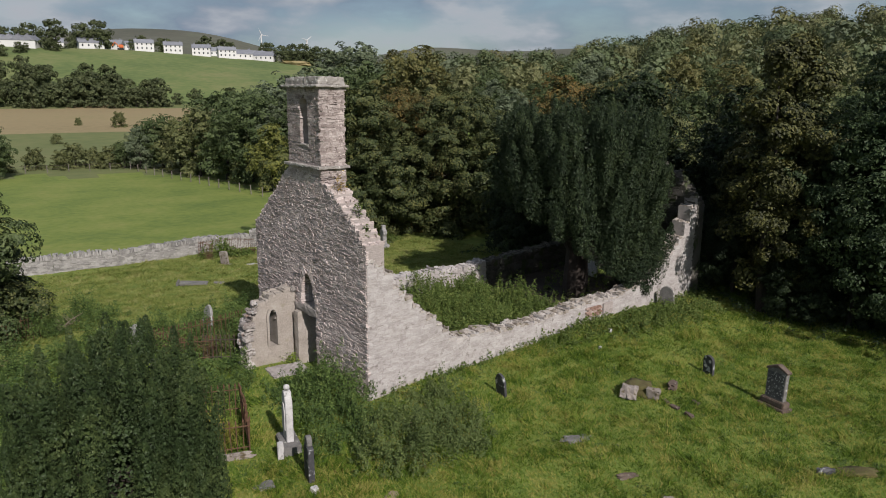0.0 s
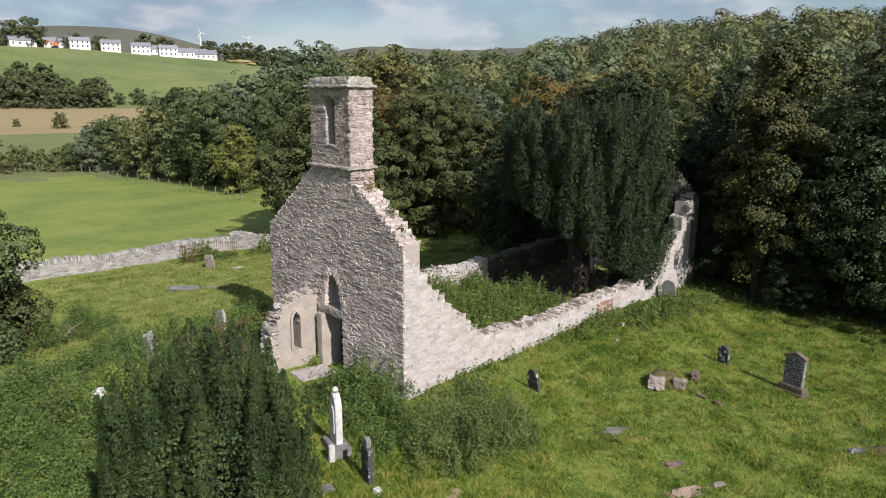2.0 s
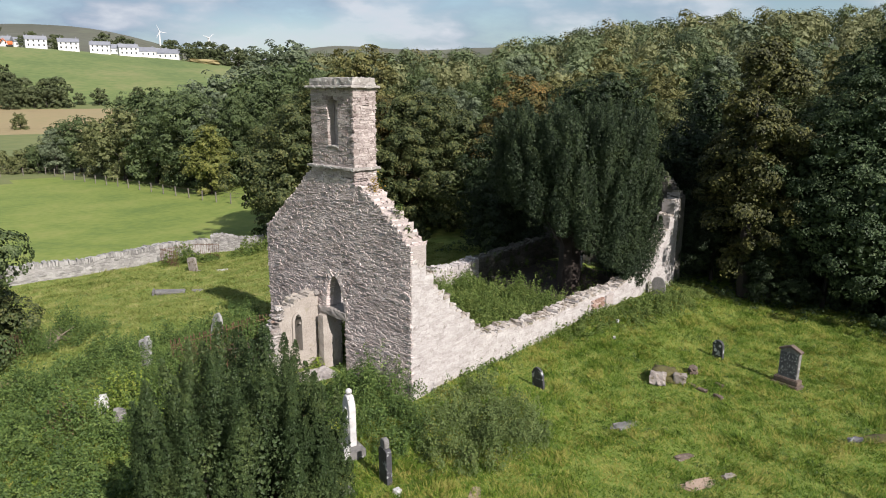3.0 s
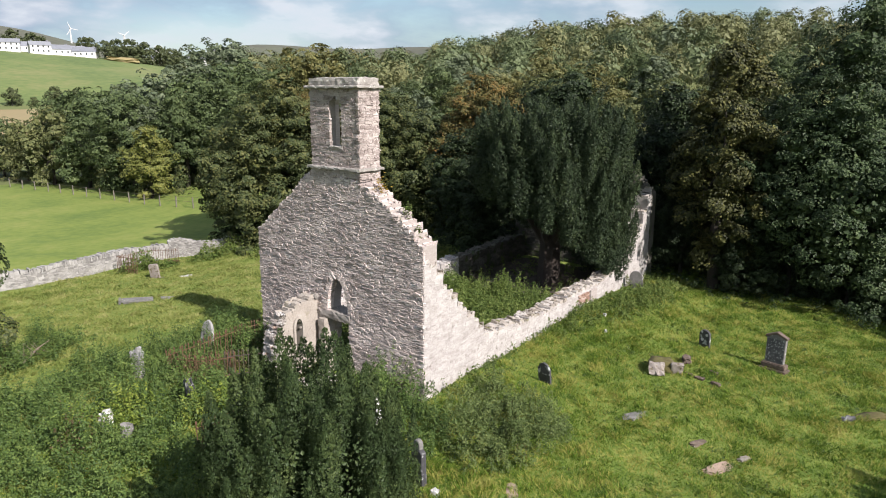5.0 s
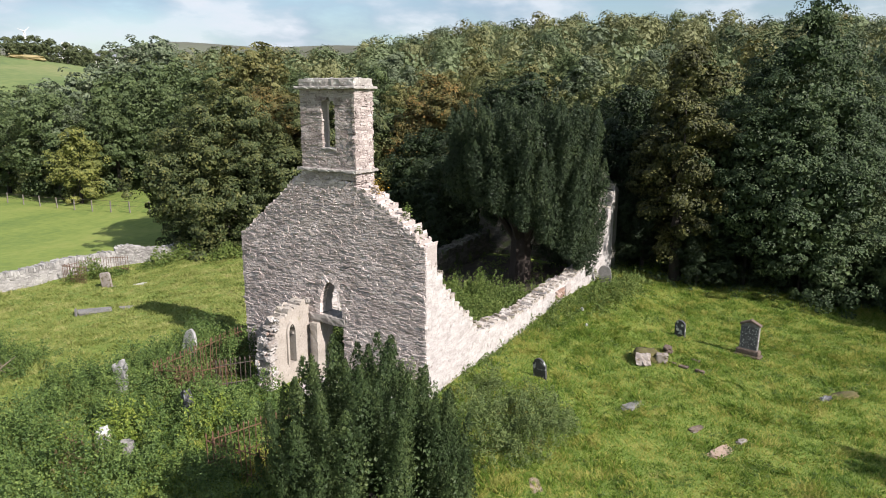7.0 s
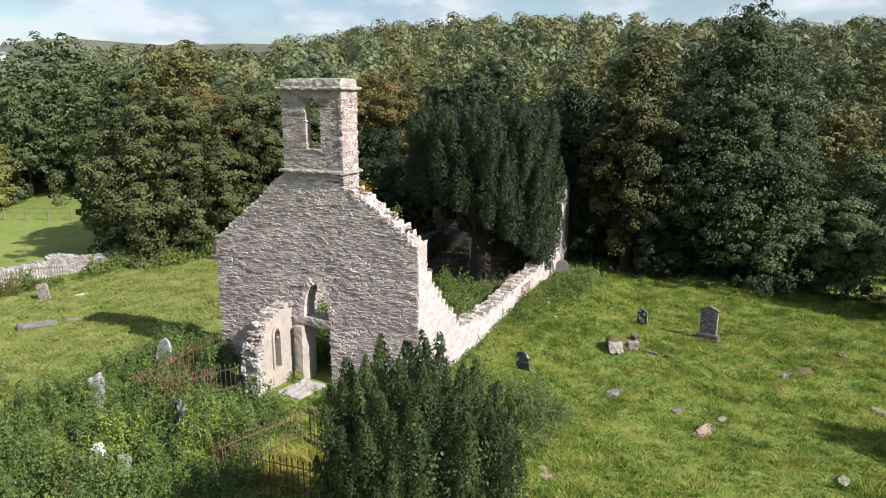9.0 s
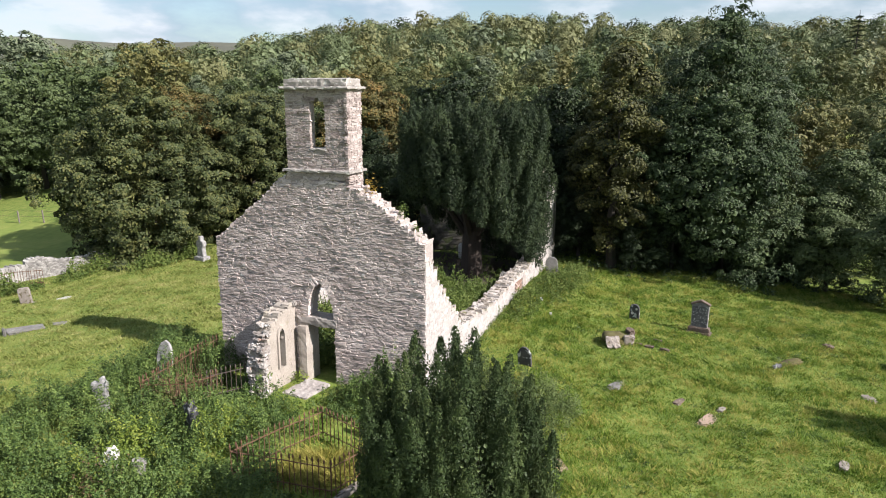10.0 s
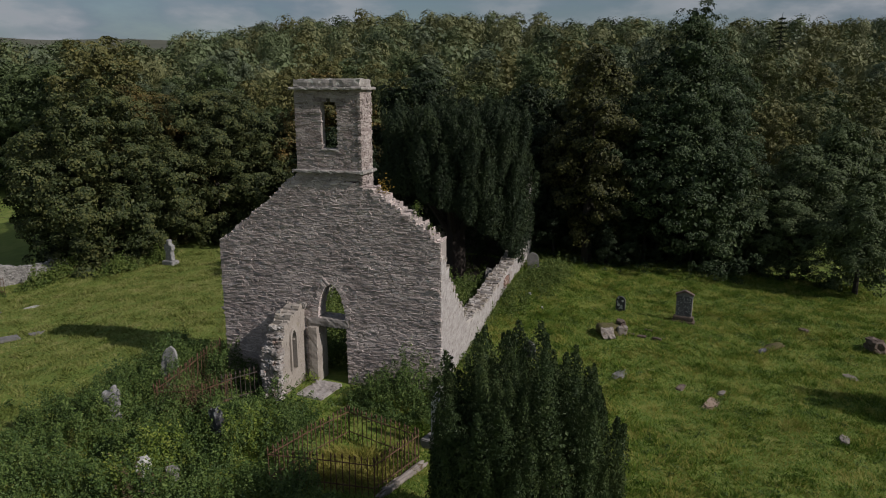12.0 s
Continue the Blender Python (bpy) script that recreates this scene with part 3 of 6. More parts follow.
part("turret_cap", rough_box((BX0 - 0.14, BY0 - 0.13, 9.78), (BX1 + 0.12, BY1 + 0.13, 9.88), 0.012, 61), COPING, turret, "worn projecting cap course")
part("turret_crown", rough_box((BX0 - 0.02, BY0 - 0.02, 9.87), (BX1 + 0.02, BY1 + 0.02, 10.12), 0.022, 62), COPING, turret, "rough lichened crown of the turret")
part("string_course", rough_box((BX0 - 0.13, BY0 - 0.12, 7.18), (BX1 + 0.11, BY1 + 0.12, 7.28), 0.012, 63), COPING, turret, "projecting string course")
part("lintel", rough_box((X0 - 0.03, Y0 + DOOR - 0.62, 1.96), (X0 + TH, Y0 + DOOR + 0.95, 2.25), 0.02, 68), DRESSED, gable_ob, "long dressed stone lintel")


# ---- foliage ----
def leaves(points, normals, size, rng, aspect=1.7, jitter=0.24):
    """A folded diamond leaf at each point, facing roughly along its normal. Returns vertices and faces (two triangles each)."""
    n = len(points)
    nn = normals + rng.normal(0, jitter, (n, 3))
    nn /= np.linalg.norm(nn, axis=1, keepdims=True) + 1e-9
    d = rng.normal(0, 1, (n, 3))
    d[:, 2] -= 0.3
    t = d - nn * (d * nn).sum(1, keepdims=True)
    t /= np.linalg.norm(t, axis=1, keepdims=True) + 1e-9
    b = np.cross(nn, t)
    s = (size * rng.uniform(0.6, 1.35, n))[:, None]
    p = np.stack([points - t * s * 0.5, points + b * s * 0.5 / aspect + nn * s * 0.12, points + t * s * 0.5 - nn * s * 0.1, points - b * s * 0.5 / aspect + nn * s * 0.12], 1)
    f = np.arange(4 * n).reshape(n, 4)
    return p.reshape(-1, 3), f


def crown_points(lobes, clumps, per, spread, rng, inner=0.05, even=0.5):
    """Leaves laid as close domes, one a clump, over the shells of ellipsoid lobes (x, y, z, rx, ry, rz); even turns them with the crown."""
    L = np.array(lobes, float)
    area = L[:, 3] * L[:, 5] + L[:, 3] * L[:, 4]
    pick = rng.choice(len(L), clumps, p=area / area.sum())
    d = rng.normal(0, 1, (clumps, 3))
    d[:, 2] += 0.25
    d /= np.linalg.norm(d, axis=1, keepdims=True)
    rad = np.where(rng.random(clumps) < inner, rng.uniform(0.5, 0.8, clumps), rng.uniform(0.84, 1.08, clumps))
    c = L[pick, :3] + d * L[pick, 3:] * rad[:, None]
    keep = np.ones(clumps, bool)
    for i, lo in enumerate(L):
        q = (((c - lo[:3]) / lo[3:]) ** 2).sum(1)
        keep &= (q > 0.62) | (pick == i)
    c, d = c[keep], d[keep]
    e = rng.normal(0, 1, (len(c), per, 3)) + (d * 0.8 + np.array((0, 0, 0.5)))[:, None]
    e /= np.linalg.norm(e, axis=2, keepdims=True)
    big = rng.uniform(0.55, 1.4, (len(c), 1, 1))
    pts = (c[:, None] + e * big * spread * rng.uniform(0.78, 1.1, (len(c), per, 1)) * np.array((1, 1, 0.7))).reshape(-1, 3)
    nor = (d[:, None] * even + np.array((0, 0, 0.25)) + e * 0.7).reshape(-1, 3)
    return pts, nor


def crown_heart(lobes, rng, size, close):
    """The close inner foliage that keeps a crown from being seen through."""
    pts, nor = [], []
    for lo in np.array(lobes, float):
        n = int(close * lo[3] * (lo[3] + lo[5]) / size ** 2) + 12
        d = rng.normal(0, 1, (n, 3))
        d /= np.linalg.norm(d, axis=1, keepdims=True)
        pts.append(lo[:3] + d * lo[3:] * rng.uniform(0.3, 0.6, (n, 1)))
        nor.append(d)
    return np.concatenate(pts), np.concatenate(nor)


def trunk_mesh(height, radius, lobes, rng, name="trunk"):
    bm = bmesh.new()
    top = Vector((rng.normal(0, 0.15), rng.normal(0, 0.15), height * 0.5))
    mid = Vector((rng.normal(0, 0.1), rng.normal(0, 0.1), height * 0.22))
    tube(bm, (0, 0, -0.4), mid, radius * 1.2, radius * 0.85)
    tube(bm, mid, top, radius * 0.85, radius * 0.4)
    for lo in lobes:
        start = mid.lerp(top, rng.uniform(0, 1))
        e = start.lerp(Vector(lo[:3]), 0.9)
        k = start.lerp(e, 0.5) + Vector((rng.normal(0, 0.2), rng.normal(0, 0.2), -0.2))
        tube(bm, start, k, radius * 0.28, radius * 0.17, 6)
        tube(bm, k, e, radius * 0.17, radius * 0.06, 6)
    return bm


def tree_lobes(height, width, rng, base=0.25, count=13, cone=False, fat=0.155, hang=0.0):
    """Boughs spread evenly over the outside of a crown, each an ellipsoid, round a few in its middle."""
    lobes, spots = [], []
    for i in range(count):
        best, far = None, -1
        for _ in range(14):
            f, a = rng.uniform(0.04, 1), rng.uniform(0, 2 * math.pi)
            foot = base + hang * math.cos(a - 1.9)
            prof = min(1, 0.72 + 1.2 * f) * (1.03 - f) ** 0.85 if cone else math.sin(math.pi * (0.14 + 0.80 * f)) ** 0.6
            c = np.array((width * 0.34 * prof * math.cos(a), width * 0.34 * prof * math.sin(a), height * (foot + (1 - foot) * f * 0.93)))
            gap = min((np.linalg.norm((c - q) * (1, 1, 1.2)) for q in spots), default=9)
            if gap > far:
                best, far = (c, prof), gap
        c, prof = best
        spots.append(c)
        rad = width * fat * rng.uniform(0.7, 1.25) * (0.5 + 0.5 * prof)
        c = c * np.array((rng.uniform(0.86, 1.14), rng.uniform(0.86, 1.14), 1))
        lobes.append((*(c - (0, 0, rad * 0.45)), rad, rad, rad * rng.uniform(0.75, 1.1)))
    lobes.append((0, 0, height * (0.5 + base * 0.3), width * 0.25, width * 0.25, height * 0.3 * (1 - base)))
    k = 0.09 if cone else 0.17
    lobes.append((0, 0, height * (0.88 if cone else 0.84), width * k, width * k, height * 0.1))
    return lobes


def make_tree(label, height, width, foliage, seed, clumps=900, per=20, spread=0.3, size=0.26, base=0.2, count=13, cone=False, group="", name="tree", even=0.5, aspect=1.3, fat=0.155, hang=0.0):
    rng = np.random.default_rng(seed)
    lobes = tree_lobes(height, width, rng, base, count, cone, fat, hang)
    t = thing(name, label, "tree", group=group)
    part("trunk", trunk_mesh(height, 0.022 * height, lobes[2:8], rng), BARK, t)
    pts, nor = crown_points(lobes, clumps, per, spread, rng, 0.05, even)
    v, f = leaves(pts, nor, size, rng, aspect)
    hs = min(0.6, size * 1.8)
    hp, hn = crown_heart(lobes, rng, hs, 5.5 if size < 0.2 else 2.6)
    hv, hf = leaves(hp, hn, hs, rng, 1.2, 0.6)
    part("crown", mesh_of("crown", np.concatenate([v, hv]), np.concatenate([f, hf + len(v)]), foliage), None, t)
    return t


def put(t, x, y, turn=0.0, s=1.0, sz=None, sink=0.0):
    t.matrix_world = Matrix.LocRotScale((x, y, gzf(x, y) - sink), Euler((0, 0, turn)), (s, s, sz or s))
    return t


def again(t, x, y, turn, s=1.0, sz=None, sink=0.0):
    c = copy_thing(t, Matrix())
    return put(c, x, y, turn, s, sz, sink)


def skirt(a):
    """How far the foot of a crown is lifted on each side: most towards the door, not at all towards the sun."""
    return 0.5 + 0.5 * math.sin(a - 0.9)


def make_yew(label, height, radius, seed, tops, flanks, thick, spray, foliage, flat=0.8, low=0.03, lift=0.0, lengths=(0.26, 0.46), taper=0.0):
    """An upright yew: a dome shingled with pointed upright plumes, each clothed in tufts of short needles round a close heart."""
    rng = np.random.default_rng(seed)
    t = thing("yew_tree", label, "tree")
    bm = bmesh.new()
    tube(bm, (0, 0, -0.3), (0, 0, height * 0.45), radius * 0.16, radius * 0.1, 8)
    for k in range(6):
        c, d = math.cos(k * 1.05), math.sin(k * 1.05)
        tube(bm, (0, 0, height * 0.2), (radius * 0.4 * c, radius * 0.4 * d, height * 0.46), radius * 0.05, radius * 0.03, 6)
        tube(bm, (radius * 0.4 * c, radius * 0.4 * d, height * 0.46), (radius * 0.38 * c, radius * 0.38 * d, height * 0.62), radius * 0.025, radius * 0.008, 6)
    part("trunk", bm, YEWBARK, t)
    cen, nor, hearts, heartn = [], [], [], []
    for i in range(tops + flanks):
        ang = i * 2.39996 + rng.uniform(-0.2, 0.2)
        if i < tops:
            rr = math.sqrt((i + 0.5) / tops) * 0.95
            tip_z = height * (1 - (1 - flat) * rr ** 2.6) * rng.uniform(0.9, 1.03)
        else:
            f = (i - tops + 0.5) / flanks
            bottom = low + 0.16 + lift * skirt(ang)
            tip_z = height * (bottom + (flat * 0.97 - bottom) * f ** 0.85) * rng.uniform(0.94, 1.06)
            rr = (0.86 + 0.16 * math.sin(math.pi * min(1, 0.25 + 0.75 * tip_z / height))) * rng.uniform(0.88, 1.06)
            rr *= 1 - taper * (1 - smooth(tip_z / (0.72 * height)))
        ln = height * rng.uniform(*lengths)
        ln = max(0.1 * height, min(ln, tip_z - (low + lift * skirt(ang)) * height))
        w = thick * rng.uniform(0.75, 1.25)
        out = np.array((math.cos(ang), math.sin(ang), 0.0))
        tip = out * rr * radius * rng.uniform(0.86, 1.05) + np.array((0, 0, tip_z))
        foot = out * max(0.0, rr - 0.14) * radius + np.array((0, 0, tip_z - ln))
        side = np.array((-out[1], out[0], 0.0))
        area = w * ln * 4.2
        n = int(area / (spray * spray * 1.15))
        u = rng.uniform(0, 1, n)
        prof = np.minimum(1, 0.55 + 1.4 * u) * np.clip((1.0 - u) * 3.2, 0.03, 1) ** 0.7
        prof = prof * (0.9 + 0.16 * np.sin(u * 19 + i) * np.sin(u * 31 + 2 * i))
        th = rng.uniform(-2.3, 2.3, n)
        o = np.cos(th)[:, None] * out + np.sin(th)[:, None] * side
        cen.append(foot + u[:, None] * (tip - foot) + o * (w * prof * rng.uniform(0.84, 1.1, n))[:, None])
        nor.append(o + np.array((0, 0, 0.45)))
        m = max(14, n // 3)
        uh = rng.uniform(0, 0.94, m)
        ph = np.minimum(1, 0.55 + 1.4 * uh) * np.clip((1.0 - uh) * 3.2, 0.03, 1) ** 0.7
        ah = rng.uniform(0, 2 * math.pi, m)
        oh = np.stack([np.cos(ah), np.sin(ah), np.zeros(m)], 1)
        hearts.append(foot + uh[:, None] * (tip - foot) + oh * (w * ph * 0.5)[:, None])
        heartn.append(oh)
    k = int(60 * radius * height / spray)
    a, q, f = rng.uniform(0, 2 * math.pi, k), np.sqrt(rng.uniform(0.05, 0.62, k)), rng.uniform(0.1, 0.9, k)
    foot = (low + 0.04 + lift * (0.5 + 0.5 * q * np.sin(a - 0.9))) * height
    q = q * (1 - taper * (1 - smooth(f / 0.6)))
    hearts.append(np.stack([q * radius * np.cos(a), q * radius * np.sin(a), foot + f * (height * flat - foot)], 1))
    heartn.append(np.stack([np.cos(a), np.sin(a), 0 * a], 1))
    cen, nor = np.concatenate(cen), np.concatenate(nor)
    m, needles = len(cen), 5
    e = rng.normal(0, 1, (m, needles, 3)) + nor[:, None] * 0.9
    e /= np.linalg.norm(e, axis=2, keepdims=True)
    pts = (cen[:, None] + e * spray * rng.uniform(0.25, 0.6, (m, needles, 1))).reshape(-1, 3)
    en = e.reshape(-1, 3)
    n = len(pts)
    up = np.array((0, 0, 0.8)) + en * 0.6 + rng.normal(0, 0.3, (n, 3))
    up /= np.linalg.norm(up, axis=1, keepdims=True)
    skin = np.repeat(nor, needles, 0) * 1.1 + en * 0.32 + rng.normal(0, 0.1, (n, 3))
    b = np.cross(up, skin)
    b /= np.linalg.norm(b, axis=1, keepdims=True) + 1e-9
    s = (spray * 0.62 * rng.uniform(0.6, 1.4, n))[:, None]
    v = np.stack([pts - up * s * 0.45, pts + b * s * 0.29, pts + up * s * 0.62, pts - b * s * 0.29], 1).reshape(-1, 3)
    hv, hf = leaves(np.concatenate(hearts), np.concatenate(heartn), spray * 1.3, rng, 1.2, 0.3)
    part("crown", mesh_of("crown", np.concatenate([v, hv]), np.concatenate([np.arange(4 * n).reshape(n, 4), hf + 4 * n]), foliage), None, t)
    return t


YEW = leafy("yew_needles", (0.010, 0.019, 0.009), (0.026, 0.043, 0.019), (0.066, 0.09, 0.034), 0.8, 0.10, vary=0.22)
YEW2 = leafy("young_yew_needles", (0.012, 0.024, 0.009), (0.038, 0.062, 0.021), (0.10, 0.13, 0.042), 0.9, 0.08, vary=0.16)
SYC = leafy("sycamore_leaves", (0.02, 0.032, 0.011), (0.054, 0.072, 0.023), (0.135, 0.137, 0.044))
RUST = leafy("rusty_leaves", (0.035, 0.04, 0.012), (0.09, 0.085, 0.025), (0.20, 0.115, 0.03))
ASH = leafy("ash_leaves", (0.03, 0.047, 0.017), (0.062, 0.09, 0.032), (0.115, 0.148, 0.056))
GOLD = leafy("yellowing_leaves", (0.075, 0.08, 0.026), (0.125, 0.125, 0.042), (0.18, 0.165, 0.058))
LIME = leafy("lime_green_leaves", (0.06, 0.075, 0.018), (0.12, 0.135, 0.032), (0.21, 0.21, 0.055))
WILLOW = leafy("grey_green_leaves", (0.055, 0.075, 0.043), (0.10, 0.128, 0.072), (0.165, 0.195, 0.115))
FARGREEN = leafy("dull_hillside_leaves", (0.035, 0.048, 0.02), (0.07, 0.088, 0.036), (0.12, 0.135, 0.06), 0.2)
ASH_DEEP = leafy("deep_green_ash_leaves", (0.017, 0.03, 0.012), (0.04, 0.066, 0.025), (0.088, 0.122, 0.048))
OLIVE_DEEP = leafy("dark_olive_leaves", (0.018, 0.022, 0.007), (0.052, 0.057, 0.017), (0.15, 0.145, 0.042))
# leaf colour near black, imitating the shade under the canopy
SHADE_LEAVES = leafy("shade_black_leaves", (0.007, 0.014, 0.005), (0.015, 0.028, 0.009), (0.035, 0.055, 0.017))
OLIVE = leafy("olive_leaves", (0.052, 0.064, 0.023), (0.104, 0.119, 0.044), (0.18, 0.185, 0.073))
NETTLE = leafy("nettle_leaves", (0.026, 0.052, 0.013), (0.072, 0.12, 0.028), (0.16, 0.215, 0.054), 1.2, 0.08)
WEED = leafy("bright_weed_leaves", (0.09, 0.14, 0.02), (0.16, 0.22, 0.035), (0.26, 0.29, 0.06), 1.2, 0.25)
DOCK = leafy("withered_dock", (0.045, 0.035, 0.018), (0.10, 0.07, 0.035), (0.16, 0.12, 0.06), 1.2, 0.15)
WEED2 = leafy("dull_weed_leaves", (0.055, 0.09, 0.02), (0.11, 0.16, 0.036), (0.20, 0.235, 0.065), 1.2, 0.25)
BUSH = leafy("bush_leaves", (0.045, 0.07, 0.02), (0.095, 0.135, 0.04), (0.17, 0.205, 0.068), 1.6, 0.14)
RAGWORT = leafy("ragwort_flowers", (0.09, 0.09, 0.02), (0.30, 0.20, 0.03), (0.48, 0.30, 0.04), 9.0, 0.1)
PALEBLADE = shade("pale_grass_blades", [(0.10, 0.135, 0.028), (0.165, 0.205, 0.045), (0.24, 0.26, 0.075), (0.32, 0.30, 0.12)], 1.0, 5.0, 0.7, 0, island=0.16, trans=0.3, spread=0.17)
STRAW = shade("yellow_dry_grass", [(0.16, 0.165, 0.03), (0.27, 0.25, 0.05), (0.36, 0.31, 0.09)], 1.6, 5.0, 0.7, 0, island=0.25, trans=0.3, spread=0.15)
BLADE = shade("grass_blades", [(0.054, 0.105, 0.009), (0.106, 0.18, 0.017), (0.185, 0.25, 0.031), (0.33, 0.305, 0.085)], 0.95, 5.0, 0.7, 0, island=0.27, trans=0.3, spread=0.125)

put(make_yew("dark green upright yew of many plumes, standing among graves", 5.4, 1.9, 21, 46, 92, 0.225, 0.055, YEW2, 0.80, 0.03, lengths=(0.3, 0.55)), 2.87, 13.44)
put(make_yew("large flat-topped yew growing inside the church", 9.0, 3.95, 22, 100, 215, 0.345, 0.10, YEW, 0.94, 0.02, 0.48, (0.2, 0.36), 0.17), 24.6, 20.6)

syc = put(make_tree("broad dark green sycamore beside the boundary wall", 11.4, 12.0, SYC, 31, 1150, 96, 0.46, base=0.05, size=0.15, count=34), 27.6, 45.2)
again(syc, 35.0, 41.5, 4.0, 0.95)
rust = put(make_tree("rust-tinged dark tree beyond the low wall", 11.0, 10.0, RUST, 41, 900, 80, 0.44, base=0.08, size=0.15, count=26), 33.0, 46.0)
again(rust, 40.0, 34.5, 2.0, 1.05)
ash = put(make_tree("tall spreading ash at the churchyard edge", 14.7, 13.0, ASH_DEEP, 32, 1900, 76, 0.44, base=0.15, size=0.13, count=46, cone=True, aspect=1.6, fat=0.17, hang=0.24), 33.0, 9.1)
put(make_tree("slender sycamore with yellowing leaves behind the far gable", 12.6, 4.9, OLIVE_DEEP, 33, 420, 84, 0.38, base=0.13, count=22, size=0.14), 30.0, 14.25)
# filler trees added where the under-canopy shade should read black
shade_tree = put(make_tree("dense tree behind the church, leaves near black for shade", 11.5, 9.0, SHADE_LEAVES, 39, 600, 46, 0.5, base=0.1, size=0.17, count=22), 34.6, 18.0, 0, 0.86)
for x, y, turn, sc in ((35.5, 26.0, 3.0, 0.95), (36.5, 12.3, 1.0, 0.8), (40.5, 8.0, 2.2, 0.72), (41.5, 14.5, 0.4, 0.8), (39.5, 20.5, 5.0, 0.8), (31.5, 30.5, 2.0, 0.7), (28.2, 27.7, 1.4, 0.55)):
    again(shade_tree, x, y, turn, sc)
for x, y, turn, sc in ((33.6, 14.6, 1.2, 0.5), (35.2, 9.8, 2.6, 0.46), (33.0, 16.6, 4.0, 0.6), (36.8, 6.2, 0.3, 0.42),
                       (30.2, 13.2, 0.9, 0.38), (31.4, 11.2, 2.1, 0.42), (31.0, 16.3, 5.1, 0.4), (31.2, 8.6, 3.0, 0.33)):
    again(shade_tree, x, y, turn, sc)
again(ash, 46.0, -12.0, 3.0, 1.0)
left_tree = put(make_tree("dark small tree by the iron railings", 7.2, 5.2, ASH, 34, 300, 90, 0.45, base=0.15, size=0.13), 1.5, 31.0, 0, 1.05)
put(make_yew("narrow dark yew standing in the open grass", 7.6, 1.25, 24, 30, 60, 0.26, 0.15, YEW2, 0.72, 0.03), 12.8, -3.3)
again(left_tree, 29.0, 0.8, 2.0, 0.85, sink=0.4)
again(left_tree, 33.5, 3.2, 3.0, 1.0)
again(left_tree, 31.6, 6.4, 1.1, 0.72, 0.8)
again(left_tree, 30.9, 3.6, 5.2, 0.7, 0.62)
again(left_tree, 36.5, 0.2, 4.0, 1.15)

put(make_tree("low broad-leaved shrub under the small tree", 3.0, 4.4, SYC, 46, 170, 70, 0.36, base=0.3, size=0.13, count=14, name="shrub"), 2.5, 32.5)
dead = thing("dead_branches", "bare grey-brown dead branches fallen under the shrub", "branches", pose(4.9, 32.0, gzf(4.9, 32.0)))
drng = random.Random(12)
TWIG = shade("dry_twig", [(0.13, 0.10, 0.075), (0.25, 0.205, 0.16)], 5, 30, 0.9, 0.4, 0.01)
for k in range(14):
    bm = bmesh.new()
    a, ln = drng.uniform(-0.7, 3.4), drng.uniform(0.5, 1.05)
    p = Vector((drng.uniform(-0.5, 0.3), drng.uniform(-0.3, 0.3), 0.05))
    q = p + Vector((math.cos(a) * ln * 0.6, math.sin(a) * ln * 0.4, drng.uniform(0.15, 0.55)))
    e = q + Vector((math.cos(a + 0.5) * ln * 0.5, math.sin(a + 0.5) * ln * 0.4, drng.uniform(-0.3, 0.25)))
    tube(bm, p, q, 0.035, 0.024, 5)
    tube(bm, q, e, 0.024, 0.008, 5)
    tube(bm, q, q + Vector((drng.uniform(-0.3, 0.3), drng.uniform(-0.3, 0.3), 0.3)), 0.016, 0.005, 5)
    part("branch", bm, TWIG, dead)
gold = make_tree("yellow-green tree in the wood", 13.5, 9.5, GOLD, 35, 620, 32, 0.46, 0.23, base=0.1, group="woodland trees", count=24, even=0.8)
will = make_tree("grey-green tree in the wood", 13.5, 10.0, WILLOW, 36, 620, 32, 0.46, 0.23, base=0.1, group="woodland trees", count=24, even=0.8)
wood_a = make_tree("dark green woodland tree", 12.5, 10.0, ASH, 37, 620, 32, 0.46, 0.23, base=0.08, group="woodland trees", count=24, even=0.8)
wood_b = make_tree("olive green woodland tree", 12.0, 10.5, OLIVE, 38, 620, 32, 0.46, 0.23, base=0.08, group="woodland trees", count=24, even=0.8)
for k, (x, y, sc) in enumerate(((47, 3, 0.72), (45, -4.5, 0.45), (52, -3, 0.6), (55, 5, 0.8), (41.5, 1.0, 0.45), (60, -2, 0.8), (50, -9, 0.5))):
    again((gold, wood_b, wood_a, will)[k % 4], x, y, k * 1.3, sc)
put(gold, 42.5, 57.0, 0, 1.06)
put(will, 58.0, 94.0, 0, 1.6, (18.2 - gzf(58.0, 94.0)) / 13.5)
put(wood_a, 38.0, 84.0, 0, 1.0)
put(make_tree("small lime-green tree at the edge of the wood", 8.2, 6.0, LIME, 139, 220, 40, 0.5, 0.22, base=0.05, count=14), 36.0, 77.0)
put(wood_b, 51.0, 36.0, 0, 1.0)
wrng = random.Random(5)
kinds = [gold, will, wood_a, wood_a, wood_b, wood_b]
light_kinds = [make_tree(label, h, 10.0, mat, sd, 300, 22, 0.6, 0.33, base=0.1, group="distant woodland trees", count=20, even=0.9)
               for label, h, mat, sd in (("yellow-green tree deeper in the wood", 13.5, GOLD, 235), ("grey-green tree deeper in the wood", 13.5, WILLOW, 236),
                                         ("dark green tree deeper in the wood", 12.5, ASH, 237), ("olive green tree deeper in the wood", 12.0, OLIVE, 238))]
for k, lt in enumerate(light_kinds):
    put(lt, 96 + 3 * k, 62 - 17 * k, k, 0.8)
light_kinds += light_kinds[2:]
